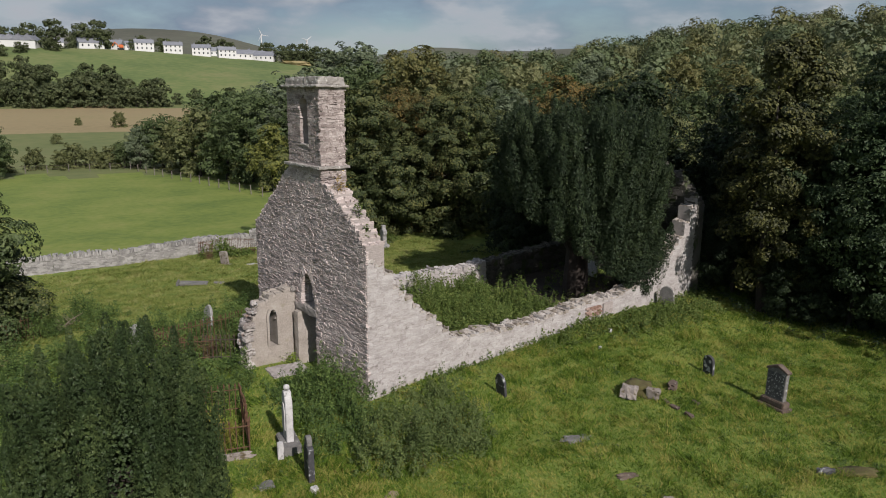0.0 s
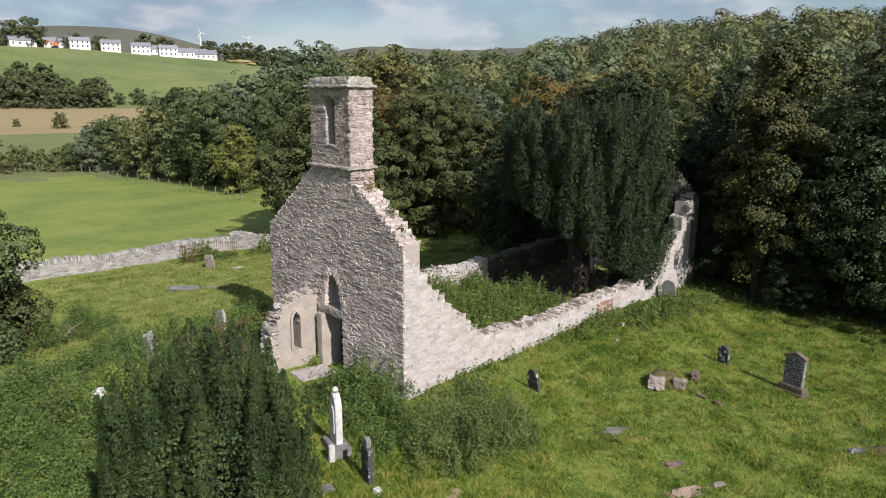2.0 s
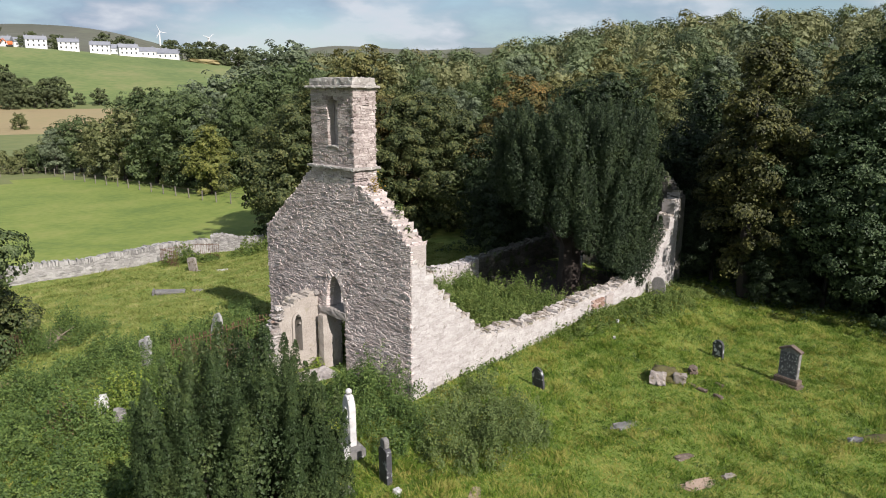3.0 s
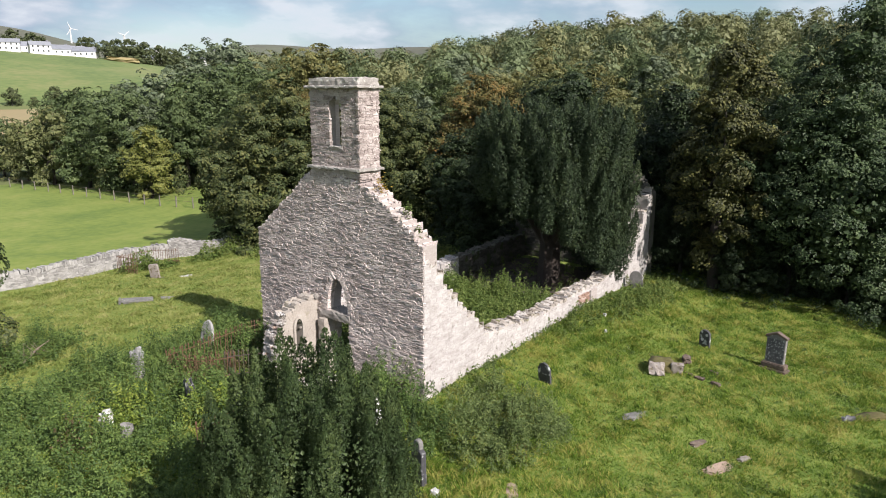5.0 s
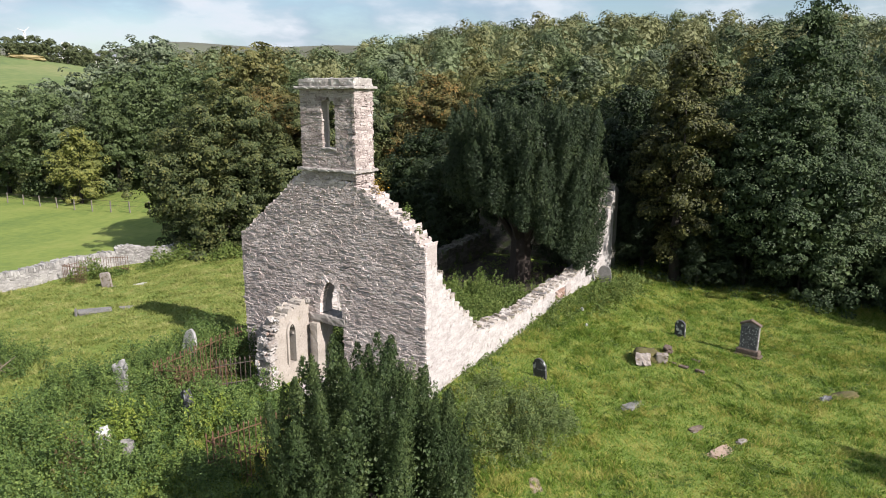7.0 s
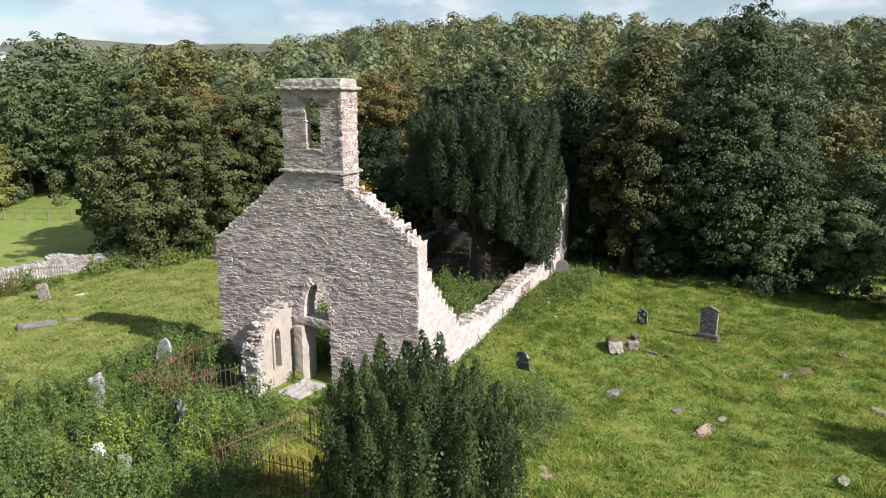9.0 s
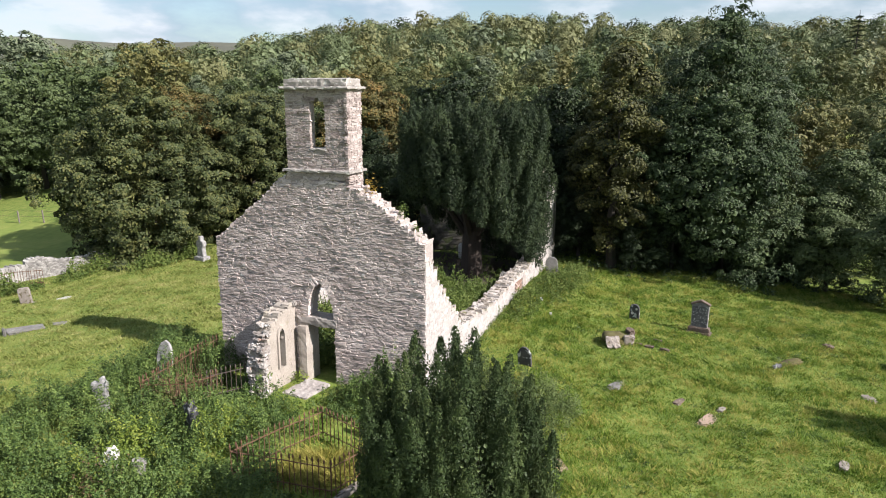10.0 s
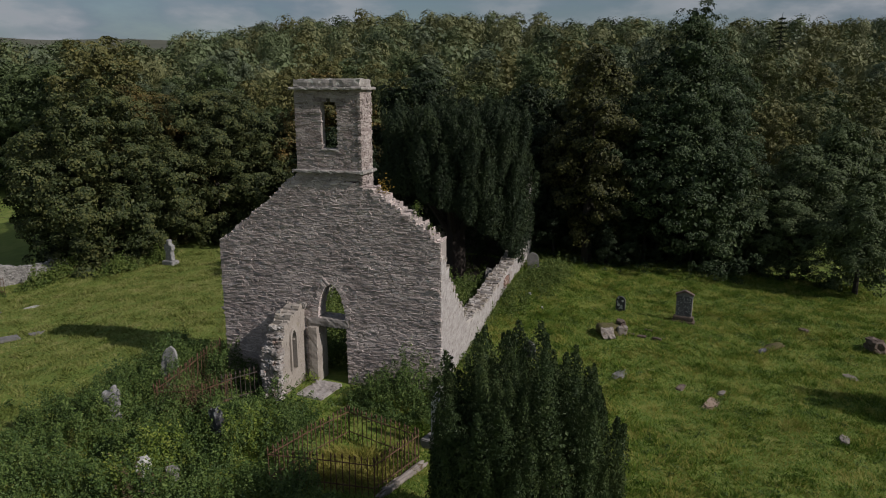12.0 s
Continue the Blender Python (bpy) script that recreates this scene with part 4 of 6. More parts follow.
# belt along the far side of the field
for a, r, sc in ((14.3, 119, 0.36), (15.4, 117, 0.5), (16.2, 121, 0.62), (17.0, 118, 0.7), (18.2, 112, 0.7), (19.6, 106, 0.85), (20.8, 112, 1.0), (21.6, 100, 0.8), (22.6, 110, 1.05), (23.6, 96, 0.75),
                 (24.6, 104, 1.0), (25.6, 92, 0.8), (26.8, 100, 1.05), (27.8, 88, 0.9), (29.2, 96, 1.1), (30.6, 86, 0.95), (32.0, 94, 1.1), (33.4, 82, 0.95), (35.0, 78, 0.95), (37.5, 74, 0.9)):
    again(wrng.choice([light_kinds[k] for k in (1, 2, 2, 3)]) if r > 93 else wrng.choice([wood_a, wood_a, wood_b, will]), r * math.sin(radians(a)), r * math.cos(radians(a)), wrng.uniform(0, 6), sc)
for r in (60, 70, 82, 95, 109, 124):
    a = 33.0 if r > 90 else 45.0
    while a < 112:
        x, y = r * math.sin(radians(a)) + wrng.uniform(-2, 2), r * math.cos(radians(a)) + wrng.uniform(-2, 2)
        again(wrng.choice(kinds if r < 80 else light_kinds), x, y, wrng.uniform(0, 6), wrng.uniform(0.6, 0.95) * (0.8 if r < 80 else 0.9))
        a += math.degrees(9.0 / r) * wrng.uniform(0.85, 1.3)


def hillside_wood(name, label, foliage, spots, seed, per=850):
    """Close woodland seen from afar: for every tree a crown of seven round boughs shelled with leaf sprays."""
    rng = np.random.default_rng(seed)
    P = np.array(spots)
    n = len(P)
    R, H = rng.uniform(2.8, 5.8, n), rng.uniform(5.8, 10.8, n)
    boughs = 7
    o = rng.normal(0, 1, (n, boughs, 3))
    o /= np.linalg.norm(o, axis=2, keepdims=True)
    o[:, 0] = (0, 0, 0.9)
    c = o * R[:, None, None] * np.array((0.6, 0.6, 0.55))
    c[..., 2] += (H - 0.95 * R)[:, None]
    k = rng.integers(0, boughs, (n, per))
    d = rng.normal(0, 1, (n, per, 3)) + np.array((0, 0, 0.35))
    d /= np.linalg.norm(d, axis=2, keepdims=True)
    base = c[np.arange(n)[:, None], k]
    pts = base + d * (R * 0.52)[:, None, None] * rng.uniform(0.8, 1.12, (n, per, 1))
    low = rng.random((n, per)) < 0.16
    pts[..., 2] -= np.where(low, rng.uniform(0.1, 0.5, (n, per)) * H[:, None], 0)
    pts[..., 0] += P[:, 0:1]
    pts[..., 1] += P[:, 1:2]
    pts[..., 2] += gz(P[:, 0], P[:, 1])[:, None]
    nor = d * 0.75 + o[np.arange(n)[:, None], k] * 0.9 + np.array((0, 0, 0.2))
    away = np.hypot(P[:, 0], P[:, 1])
    v, f = leaves(pts.reshape(-1, 3), nor.reshape(-1, 3), np.repeat(0.00185 * away, per), rng, 1.2, 0.14)
    m = 160
    kh = rng.integers(0, boughs, (n, m))
    dh = rng.normal(0, 1, (n, m, 3)) + np.array((0, 0, 0.2))
    dh /= np.linalg.norm(dh, axis=2, keepdims=True)
    ph = c[np.arange(n)[:, None], kh] + dh * (R * 0.44)[:, None, None]
    ph += np.stack([P[:, 0], P[:, 1], gz(P[:, 0], P[:, 1])], 1)[:, None]
    hv, hf = leaves(ph.reshape(-1, 3), dh.reshape(-1, 3) + 0.6 * o[np.arange(n)[:, None], kh].reshape(-1, 3), np.repeat(R * 0.2, m), rng, 1.1, 0.1)
    v, f = np.concatenate([v, hv]), np.concatenate([f, hf + len(v)])
    return tagged(new(name, mesh_of(name, v, f, foliage)), label, "woodland", kind="stuff")


patches = {key: [] for key in ("olive", "green", "grey", "gold", "dark")}
r = 134.0
while r < 246:
    a = 31.0 + wrng.uniform(0, 2)
    while a < 112:
        x, y = r * math.sin(radians(a)) + wrng.uniform(-1.5, 1.5), r * math.cos(radians(a)) + wrng.uniform(-1.5, 1.5)
        u = noise.noise(Vector((x * 0.03, y * 0.03, 1.7))) + wrng.uniform(-0.45, 0.45)
        patches["olive" if u < -0.16 else "green" if u < 0.2 else "grey" if u < 0.3 else "gold" if u < 0.42 else "dark"].append((x, y))
        a += math.degrees(7.8 / r) * wrng.uniform(0.75, 1.3)
    r += 7.4
FAR = {key: leafy("hillside_%s_leaves" % key, *tones, scale=0.14, fine=0.7, vary=0.08) for key, tones in (
    ("olive", ((0.085, 0.095, 0.04), (0.138, 0.148, 0.063), (0.195, 0.197, 0.088))), ("green", ((0.062, 0.086, 0.039), (0.104, 0.134, 0.06), (0.15, 0.178, 0.083))),
    ("grey", ((0.06, 0.078, 0.046), (0.10, 0.125, 0.072), (0.15, 0.175, 0.105))), ("gold", ((0.08, 0.082, 0.028), (0.125, 0.122, 0.042), (0.18, 0.16, 0.056))),
    ("dark", ((0.022, 0.036, 0.016), (0.045, 0.066, 0.028), (0.08, 0.105, 0.044))))}
hillside_wood("hillside_wood", "olive green trees crowding the far hillside", FAR["olive"], patches["olive"], 201)
hillside_wood("hillside_wood", "mid green trees crowding the far hillside", FAR["green"], patches["green"], 202)
hillside_wood("hillside_wood", "grey-green trees scattered over the far hillside", FAR["grey"], patches["grey"], 203)
hillside_wood("hillside_wood", "yellowing trees scattered over the far hillside", FAR["gold"], patches["gold"], 204)
hillside_wood("hillside_wood", "dark green trees scattered over the far hillside", FAR["dark"], patches["dark"], 205)


# ---- undergrowth and grass ----
def hedge_noise(x, y, s):
    return np.array([noise.noise(Vector((a * s, b * s, 3.3))) for a, b in zip(x, y)])


def bed(name, label, region, bounds, density, height, foliage, seed, size=0.1, per=11, spread=0.13, rough=0.9):
    """Nettles, brambles and docks over a stretch of ground, as one mat of leaves on stems."""
    rng = np.random.default_rng(seed)
    x0, x1, y0, y1 = bounds
    n = int((x1 - x0) * (y1 - y0) * density)
    x, y = rng.uniform(x0, x1, n), rng.uniform(y0, y1, n)
    w = region(x, y)
    keep = rng.random(n) < w
    x, y, w = x[keep], y[keep], w[keep]
    h = height * np.clip(0.75 + rough * hedge_noise(x, y, 0.9) + 0.25 * hedge_noise(x, y, 2.7), 0.15, 1.7) * (0.45 + 0.55 * w) * rng.uniform(0.65, 1.25, len(x))
    g = gz(x, y)
    u = rng.uniform(0.12, 1.0, (len(x), per)) ** 0.75
    lean = rng.normal(0, 0.16, (2, len(x), 1))
    a = rng.uniform(0, 2 * math.pi, u.shape)
    reach = spread * (1.25 - u) * rng.uniform(0.5, 1.15, u.shape)
    ox, oy = reach * np.cos(a), reach * np.sin(a)
    px = x[:, None] + ox + lean[0] * u * h[:, None]
    py = y[:, None] + oy + lean[1] * u * h[:, None]
    pz = g[:, None] + h[:, None] * u + rng.normal(0, 0.015, u.shape)
    pts = np.stack([px, py, pz], -1).reshape(-1, 3)
    nor = np.stack([ox / spread * 0.8, oy / spread * 0.8, 0.1 + 0.65 * u], -1).reshape(-1, 3)
    v, f = leaves(pts, nor, size, rng, 1.6, 0.45)
    return tagged(new(name, mesh_of(name, v, f, foliage)), label, "undergrowth", kind="stuff")


def ell(cx, cy, rx, ry, soft=0.35):
    return lambda x, y: 1 - smooth((np.hypot((x - cx) / rx, (y - cy) / ry) - (1 - soft)) / soft)


def union(*fs, less=None):
    def w(x, y):
        a = np.max([f(x, y) for f in fs], 0)
        return a if less is None else a * (1 - less(x, y))
    return w


def outside_church(f):
    def g(x, y):
        ok = ~((x > X0 - 0.1) & (x < XE + 0.8) & (y > Y0 - 0.05) & (y < Y1 + 0.05))
        ok &= ~((x > 8.95) & (x < X0 + 0.1) & (y > 22.15) & (y < 22.95))
        ok &= ~((x > 9.55) & (x < 11.0) & (y > 20.85) & (y < 22.0))
        return f(x, y) * ok
    return g


def off_the_path(f):
    """Tall growth keeps clear of the way to the door."""
    g = outside_church(f)
    return lambda x, y: g(x, y) * ~((x > 8.95) & (x < X0 + 0.1) & (y > 20.3) & (y < 22.95))


# bed of brambles and nettles on the shaded side, with a lane of mown grass beyond
bed("bramble_bed", "dense green nettles and brambles over the graves", off_the_path(union(ell(6, 24.5, 6.0, 5.2, 0.25), ell(2.0, 22.0, 5.5, 5.5, 0.3), ell(9.9, 27.5, 2.6, 1.9), ell(4.5, 32.2, 3.6, 2.4), ell(10.0, 18.3, 1.9, 2.1, 0.5), less=union(ell(6.0, 18.3, 1.5, 1.5, 0.3), ell(2.4, 28.9, 2.9, 1.8, 0.4), ell(8.2, 31.6, 1.6, 0.9, 0.4), ell(5.9, 30.5, 1.9, 0.9, 0.4)))),
    (-4, 14, 15.5, 35), 26, 1.0, NETTLE, 51, 0.07, 50, 0.2, 1.3)
bed("bright_weeds", "bright yellow-green weeds among the nettles", union(ell(4.0, 23.2, 1.9, 1.0, 0.6), ell(6.2, 21.6, 1.6, 0.8, 0.6)), (1.5, 8.5, 17.5, 25), 85, 1.25, WEED, 52, 0.09)
bed("dock_stems", "red-brown withered docks along the railings", union(ell(8.2, 24.6, 2.2, 0.8, 0.7), ell(2.6, 22.4, 0.7, 0.5, 0.6), ell(7.2, 24.2, 0.5, 1.0, 0.6)), (1.5, 11, 21, 26.5), 60, 1.12, DOCK, 58, 0.07, 14, 0.1)
bed("front_bushes", "low dull green bushes before the gable corner", outside_church(union(ell(10.9, 14.1, 2.7, 1.8, 0.4), ell(12.3, 16.2, 2.0, 0.7, 0.6))),
    (7, 15, 12, 19), 42, 0.86, BUSH, 53, 0.06, 40, 0.15, 1.5)
bed("corner_nettles", "fresh green nettles at the foot of the gable", off_the_path(union(ell(8.9, 15.6, 1.2, 1.0, 0.5), ell(9.7, 17.0, 1.4, 1.5, 0.4), ell(9.6, 19.2, 1.3, 1.3, 0.4))),
    (7, 12, 13, 21), 42, 0.82, NETTLE, 54, 0.06, 30, 0.14, 1.2)
bed("bush_docks", "brown withered dock heads in the bushes", outside_church(union(ell(11.6, 14.6, 1.4, 1.0, 0.7), ell(9.9, 13.4, 1.0, 0.8, 0.7))), (8, 14, 12, 16.5), 4, 0.9, DOCK, 55, 0.05, 9, 0.06)
bed("nave_nettles", "tall nettles filling the roofless church", lambda x, y: 1.0 * ((x > 11.82) & (x < 21.8) & (y > 18.35) & (y < 24.55)) + 0.08 * ((x >= 21.8) & (x < 28) & (y > 18.35) & (y < 24.5)),
    (11.8, 28, 18.3, 24.6), 44, 1.05, WEED2, 54, 0.085, 24, 0.16)
bed("door_nettles", "rank dark nettles just inside the doorway", lambda x, y: 1.0 * ((x > 12.0) & (x < 13.6) & (y > 20.2) & (y < 22.7)), (12.0, 13.6, 20.2, 22.7), 60, 1.6, NETTLE, 67, 0.075, 34, 0.17)
bed("wall_foot_weeds", "weeds and docks along the foot of the wall", lambda x, y: (1 - smooth((Y0 - 0.1 - y) / (0.5 + 0.9 * smooth((x - 20) / 4)))) * (y < Y0 - 0.08) * (x > 11.4),
    (11.4, 29.5, 15.4, 17.4), 50, 0.42, WEED2, 55, 0.085, 9, 0.1)
bed("bank_weeds", "tall yellow-green weeds on the bank by the wall", outside_church(union(ell(25.0, 15.9, 4.6, 1.5, 0.5), ell(20.5, 16.6, 2.5, 0.8, 0.6))), (18, 31, 14, 17.5), 45, 0.55, WEED2, 59, 0.09, 11, 0.12)
bed("turf_weeds", "small darker weeds and buttercup leaves in the turf", outside_church(lambda x, y: 0.9 * (hedge_noise(x, y, 0.8) > 0.06) * (y < 17)),
    (6, 30, 1, 17), 7, 0.15, NETTLE, 66, 0.055, 12, 0.13)
bed("shade_growth", "rank growth under the trees", lambda x, y: smooth((x - 27.5) / 2) * smooth((x + 0.35 * y - 30.5) / 3) * 0.9, (26, 46, 0, 34), 5, 0.4, ASH_DEEP, 56, 0.1, 16, 0.22)
bed("wall_scrub", "scrubby growth round the old enclosure by the boundary wall", union(ell(17.6, 45.2, 2.2, 0.9), ell(22.2, 44.6, 2.4, 0.8), ell(26, 41.5, 4, 1.0)), (15, 31, 40, 47), 48, 0.95, WEED2, 57, 0.14, 9, 0.15)


def blades(name, label, region, bounds, density, length, material, seed, width=0.016):
    rng = np.random.default_rng(seed)
    x0, x1, y0, y1 = bounds
    n = int((x1 - x0) * (y1 - y0) * density)
    x, y = rng.uniform(x0, x1, n), rng.uniform(y0, y1, n)
    edge = np.minimum(np.minimum(x - x0, x1 - x), np.minimum(y - y0, y1 - y))
    w = region(x, y) * np.clip(edge / 1.6 + 0.1, 0, 1)
    keep = rng.random(n) < w
    x, y = x[keep], y[keep]
    n = len(x)
    clump = 0.72 + 1.0 * hedge_noise(x, y, 1.3) + 0.9 * hedge_noise(x, y, 3.4)
    ln = length * np.clip(clump, 0.5, 1.75) * rng.uniform(0.6, 1.3, n)
    lean = 0.9 * np.stack([hedge_noise(x, y, 1.1), hedge_noise(y + 40, x, 1.3)], 1) + rng.normal(0, 0.6, (n, 2))
    base = np.stack([x, y, gz(x, y) - 0.01], 1)
    a = rng.uniform(0, math.pi, n)
    side = np.stack([np.cos(a), np.sin(a), np.zeros(n)], 1) * (width * rng.uniform(0.7, 1.5, n))[:, None]
    tip = base + np.stack([lean[:, 0] * ln, lean[:, 1] * ln, ln * 0.8], 1)
    v = np.stack([base - side, base + side, tip], 1).reshape(-1, 3)
    return tagged(new(name, mesh_of(name, v, np.arange(3 * n).reshape(n, 3), material)), label, "grass", kind="stuff")


blades("long_grass", "rough sunlit churchyard grass, uneven and tussocky", outside_church(lambda x, y: 1.0 * (y < 17.4 + 40 * (x < 11))), (4.0, 32, -1.0, 18.5), 760, 0.155, BLADE, 61, 0.013)
blades("plot_grass", "rough grass between the graves before the door", outside_church(lambda x, y: 1.0 + 0 * x), (-5, 11.06, 10, 26.5), 280, 0.16, BLADE, 63, 0.016)
blades("field_grass", "rough grass behind the church", outside_church(lambda x, y: 1.0 + 0 * x), (-4, 31, 24.6, 47), 290, 0.15, PALEBLADE, 62, 0.022)
blades("plot_straw", "dry yellow grass inside the railed plot", ell(6.0, 18.4, 1.3, 1.4, 0.4), (4.4, 7.8, 16.6, 20.4), 900, 0.34, STRAW, 64, 0.016)


# ---- doorway dressings ----
def arch_point(c, w, spring, apex, f, grow=0.0):
    """A point on the pointed arch, f from 0 at the springing to 1 at the point."""
    z = spring + (apex - spring) * f
    half = w / 2 * math.sqrt(max(0, 1 - f ** 1.7))
    return c + half + grow * (1 - 0.35 * f), z + grow * 0.75 * f


def voussoirs(parent, plane_x, c, w, spring, apex, ring, depth, count):
    """A rough ring of thin stones set on edge round the arch, no two of one length."""
    rng = np.random.default_rng(77)
    for sgn in (-1, 1):
        ends = np.cumsum(rng.uniform(0.5, 1.5, count))
        ends = np.concatenate([[0], ends / ends[-1]])
        for f0, f1 in zip(ends[:-1], ends[1:]):
            long = ring * rng.uniform(0.65, 1.2)
            q = []
            for f, g in ((f0 + 0.004, 0.0), (f0 + 0.004, long), (f1 - 0.004, long * rng.uniform(0.85, 1.1)), (f1 - 0.004, 0.0)):
                h, z = arch_point(0, w, spring, apex, f ** 0.75, g)
                q.append((c + sgn * h + rng.normal(0, 0.007), z + rng.normal(0, 0.007)))
            out = rng.uniform(-0.014, 0.01)
            v = [(plane_x - out + rng.normal(0, 0.006), y, z) for y, z in q] + [(plane_x + depth, y, z) for y, z in q]
            part("voussoir", mesh_of("voussoir", v, CUBE, STONE), None, parent)


voussoirs(gable_ob, X0, Y0 + DOOR, 1.0, 2.27, 3.46, 0.25, 0.3, 24)
part("jamb", rough_box((X0 - 0.16, Y0 + DOOR + 0.50, -0.2), (X0 + TH - 0.1, Y0 + DOOR + 0.82, 1.955), 0.009, 74), RENDER, gable_ob, "tall worn door jamb, rubbed round")
# worn sill of the turret's slit
part("sill", rough_box((BX0 - 0.02, BY0 + 0.74, 7.87), (BX0 + 0.5, BY0 + 1.44, 7.955), 0.012, 64), COPING, turret)
# corbel stub where the porch roof met the gable
part("corbel", box(bmesh.new(), (X0 - 0.16, 22.18, 2.6), (X0 + 0.05, 22.36, 2.78), 0.04), DRESSED, gable_ob, "broken corbel stone")


def arch_lining(parent, cx, w, z0, spring, apex, ring, y0, y1, material):
    """The dressed surround of a lancet in a wall that runs along x: jambs and arch in one worn band, right through the wall."""
    rise = [(1.0, z0), (1.0, z0 + (spring - z0) * 0.5)] + [(math.sqrt(max(0.0, 1 - f ** 1.7)), spring + (apex - spring) * f) for f in (0, 0.2, 0.4, 0.6, 0.8, 0.93, 1.0)]
    inner = [(cx - w / 2 * h, z) for h, z in rise] + [(cx + w / 2 * h, z) for h, z in reversed(rise[:-1])]
    outer = [(cx - (w / 2 + ring) * h, z + ring * (z - z0) / (apex - z0)) for h, z in rise] + [(cx + (w / 2 + ring) * h, z + ring * (z - z0) / (apex - z0)) for h, z in reversed(rise[:-1])]
    n = len(inner)
    v = [(x, y, z) for y in (y0, y1) for line in (inner, outer) for x, z in line]
    q = []
    for i in range(n - 1):
        for a, b in ((0, n), (3 * n, 2 * n), (2 * n, 0), (n, 3 * n)):
            q.append((a + i, b + i, b + i + 1, a + i + 1))
    part("window_surround", mesh_of("window_surround", v, q, material), None, parent, "smooth worn lancet surround")


arch_lining(porch_ob, PX0 + 1.02, 0.30, 0.72, 1.75, 2.07, 0.085, 22.225, 22.86, RENDER)


# ---- headstones and slabs ----
GREY = shade("lichened_grey_stone", [(0.075, 0.072, 0.068), (0.155, 0.15, 0.142), (0.235, 0.228, 0.215)], 5, 40, 0.85, 0.4, 0.01, spots=((0.42, 0.42, 0.38), 9, 0.62))
DARKSTONE = shade("dark_slate_stone", [(0.02, 0.02, 0.023), (0.045, 0.045, 0.05), (0.09, 0.09, 0.09)], 6, 45, 0.7, 0.35, 0.01, spots=((0.36, 0.37, 0.37), 5, 0.57))
LICHENED = shade("dark_stone_white_with_lichen", [(0.03, 0.03, 0.032), (0.075, 0.075, 0.078), (0.15, 0.15, 0.15)], 6, 45, 0.8, 0.35, 0.01, spots=((0.42, 0.42, 0.41), 17, 0.56))
BROWNSTONE = shade("mossy_brown_stone", [(0.05, 0.038, 0.028), (0.11, 0.08, 0.062), (0.19, 0.15, 0.12)], 5, 40, 0.9, 0.5, 0.015, spots=((0.30, 0.29, 0.26), 8, 0.64))
MARBLE = shade("weathered_white_marble", [(0.27, 0.265, 0.262), (0.48, 0.472, 0.465), (0.60, 0.592, 0.582)], 4, 30, 0.75, 0.4, 0.012, spots=((0.16, 0.16, 0.15), 7, 0.6))
PALEGREY = shade("weathered_pale_grey_stone", [(0.13, 0.128, 0.128), (0.25, 0.246, 0.244), (0.36, 0.355, 0.35)], 5, 30, 0.85, 0.5, 0.012, spots=((0.42, 0.42, 0.41), 7, 0.6))
BROWNGREY = shade("stained_sandstone", [(0.12, 0.10, 0.085), (0.23, 0.20, 0.175), (0.36, 0.335, 0.31)], 5, 30, 0.9, 0.6, 0.015, spots=((0.10, 0.08, 0.045), 6, 0.58))
PINK = shade("bare_pinkish_stone", [(0.20, 0.145, 0.105), (0.30, 0.22, 0.165), (0.36, 0.29, 0.235)], 4, 30, 0.9, 0.5, 0.01)
MOSS = shade("moss_cushion", [(0.06, 0.052, 0.02), (0.10, 0.085, 0.03), (0.10, 0.115, 0.035)], 6, 50, 0.95, 0.9, 0.03)


def stand(name, label, category, x, y, turn=0.0, lean=(0, 0), sink=0.0, group=""):
    return thing(name, label, category, Matrix.Translation((x, y, gzf(x, y) - sink)) @ pose(0, 0, 0, lean[0], lean[1], turn), group)


def round_top(w, h, rise, n=9):
    pts = [(-w / 2, 0), (w / 2, 0), (w / 2, h - rise)]
    for i in range(1, n):
        a = math.pi * i / n
        pts.append((w / 2 * math.cos(a), h - rise + rise * math.sin(a)))
    return pts + [(-w / 2, h - rise)]


def gothic_top(w, h, rise, n=6):
    right = [(w / 2 * math.sqrt(max(0, 1 - (i / n) ** 1.6)), h - rise + rise * i / n) for i in range(n)]
    return [(-w / 2, 0), (w / 2, 0)] + right + [(0, h)] + [(-x, z) for x, z in reversed(right)]


def rock(name, label, x, y, dims, material, seed, turn=0.0, sink=0.05, parent=None, dz=0.0):
    """A broken stone: a cut and jittered block with worn corners."""
    rng = np.random.default_rng(seed)
    bm = bmesh.new()
    bmesh.ops.create_cube(bm, size=1)
    bmesh.ops.subdivide_edges(bm, edges=bm.edges, cuts=3, use_grid_fill=True)
    for f in bm.faces:
        f.smooth = material is MOSS
    for v in bm.verts:
        v.co *= 1 - 0.42 * max(0, v.co.length - 0.5)
        v.co += Vector(rng.normal(0, 0.06, 3))
        v.co = Vector((v.co.x * dims[0], v.co.y * dims[1], (v.co.z + 0.5) * dims[2]))
    if parent is not None:
        ob = part(name, bm, material, parent, label)
        ob.matrix_local = pose(x, y, dz, 0, 0, turn)
        return ob
    me = bpy.data.meshes.new(name)
    bm.to_mesh(me)
    bm.free()
    me.materials.append(material)
    ob = new(name, me)
    ob.matrix_world = Matrix.Translation((x, y, gzf(x, y) - sink + dz)) @ pose(0, 0, 0, *((0, 0) if name == "doorstep" else rng.uniform(-6, 6, 2)), turn)
    return tagged(ob, label, "stone")


FACE = 90  # turns a headstone's face along the church's length
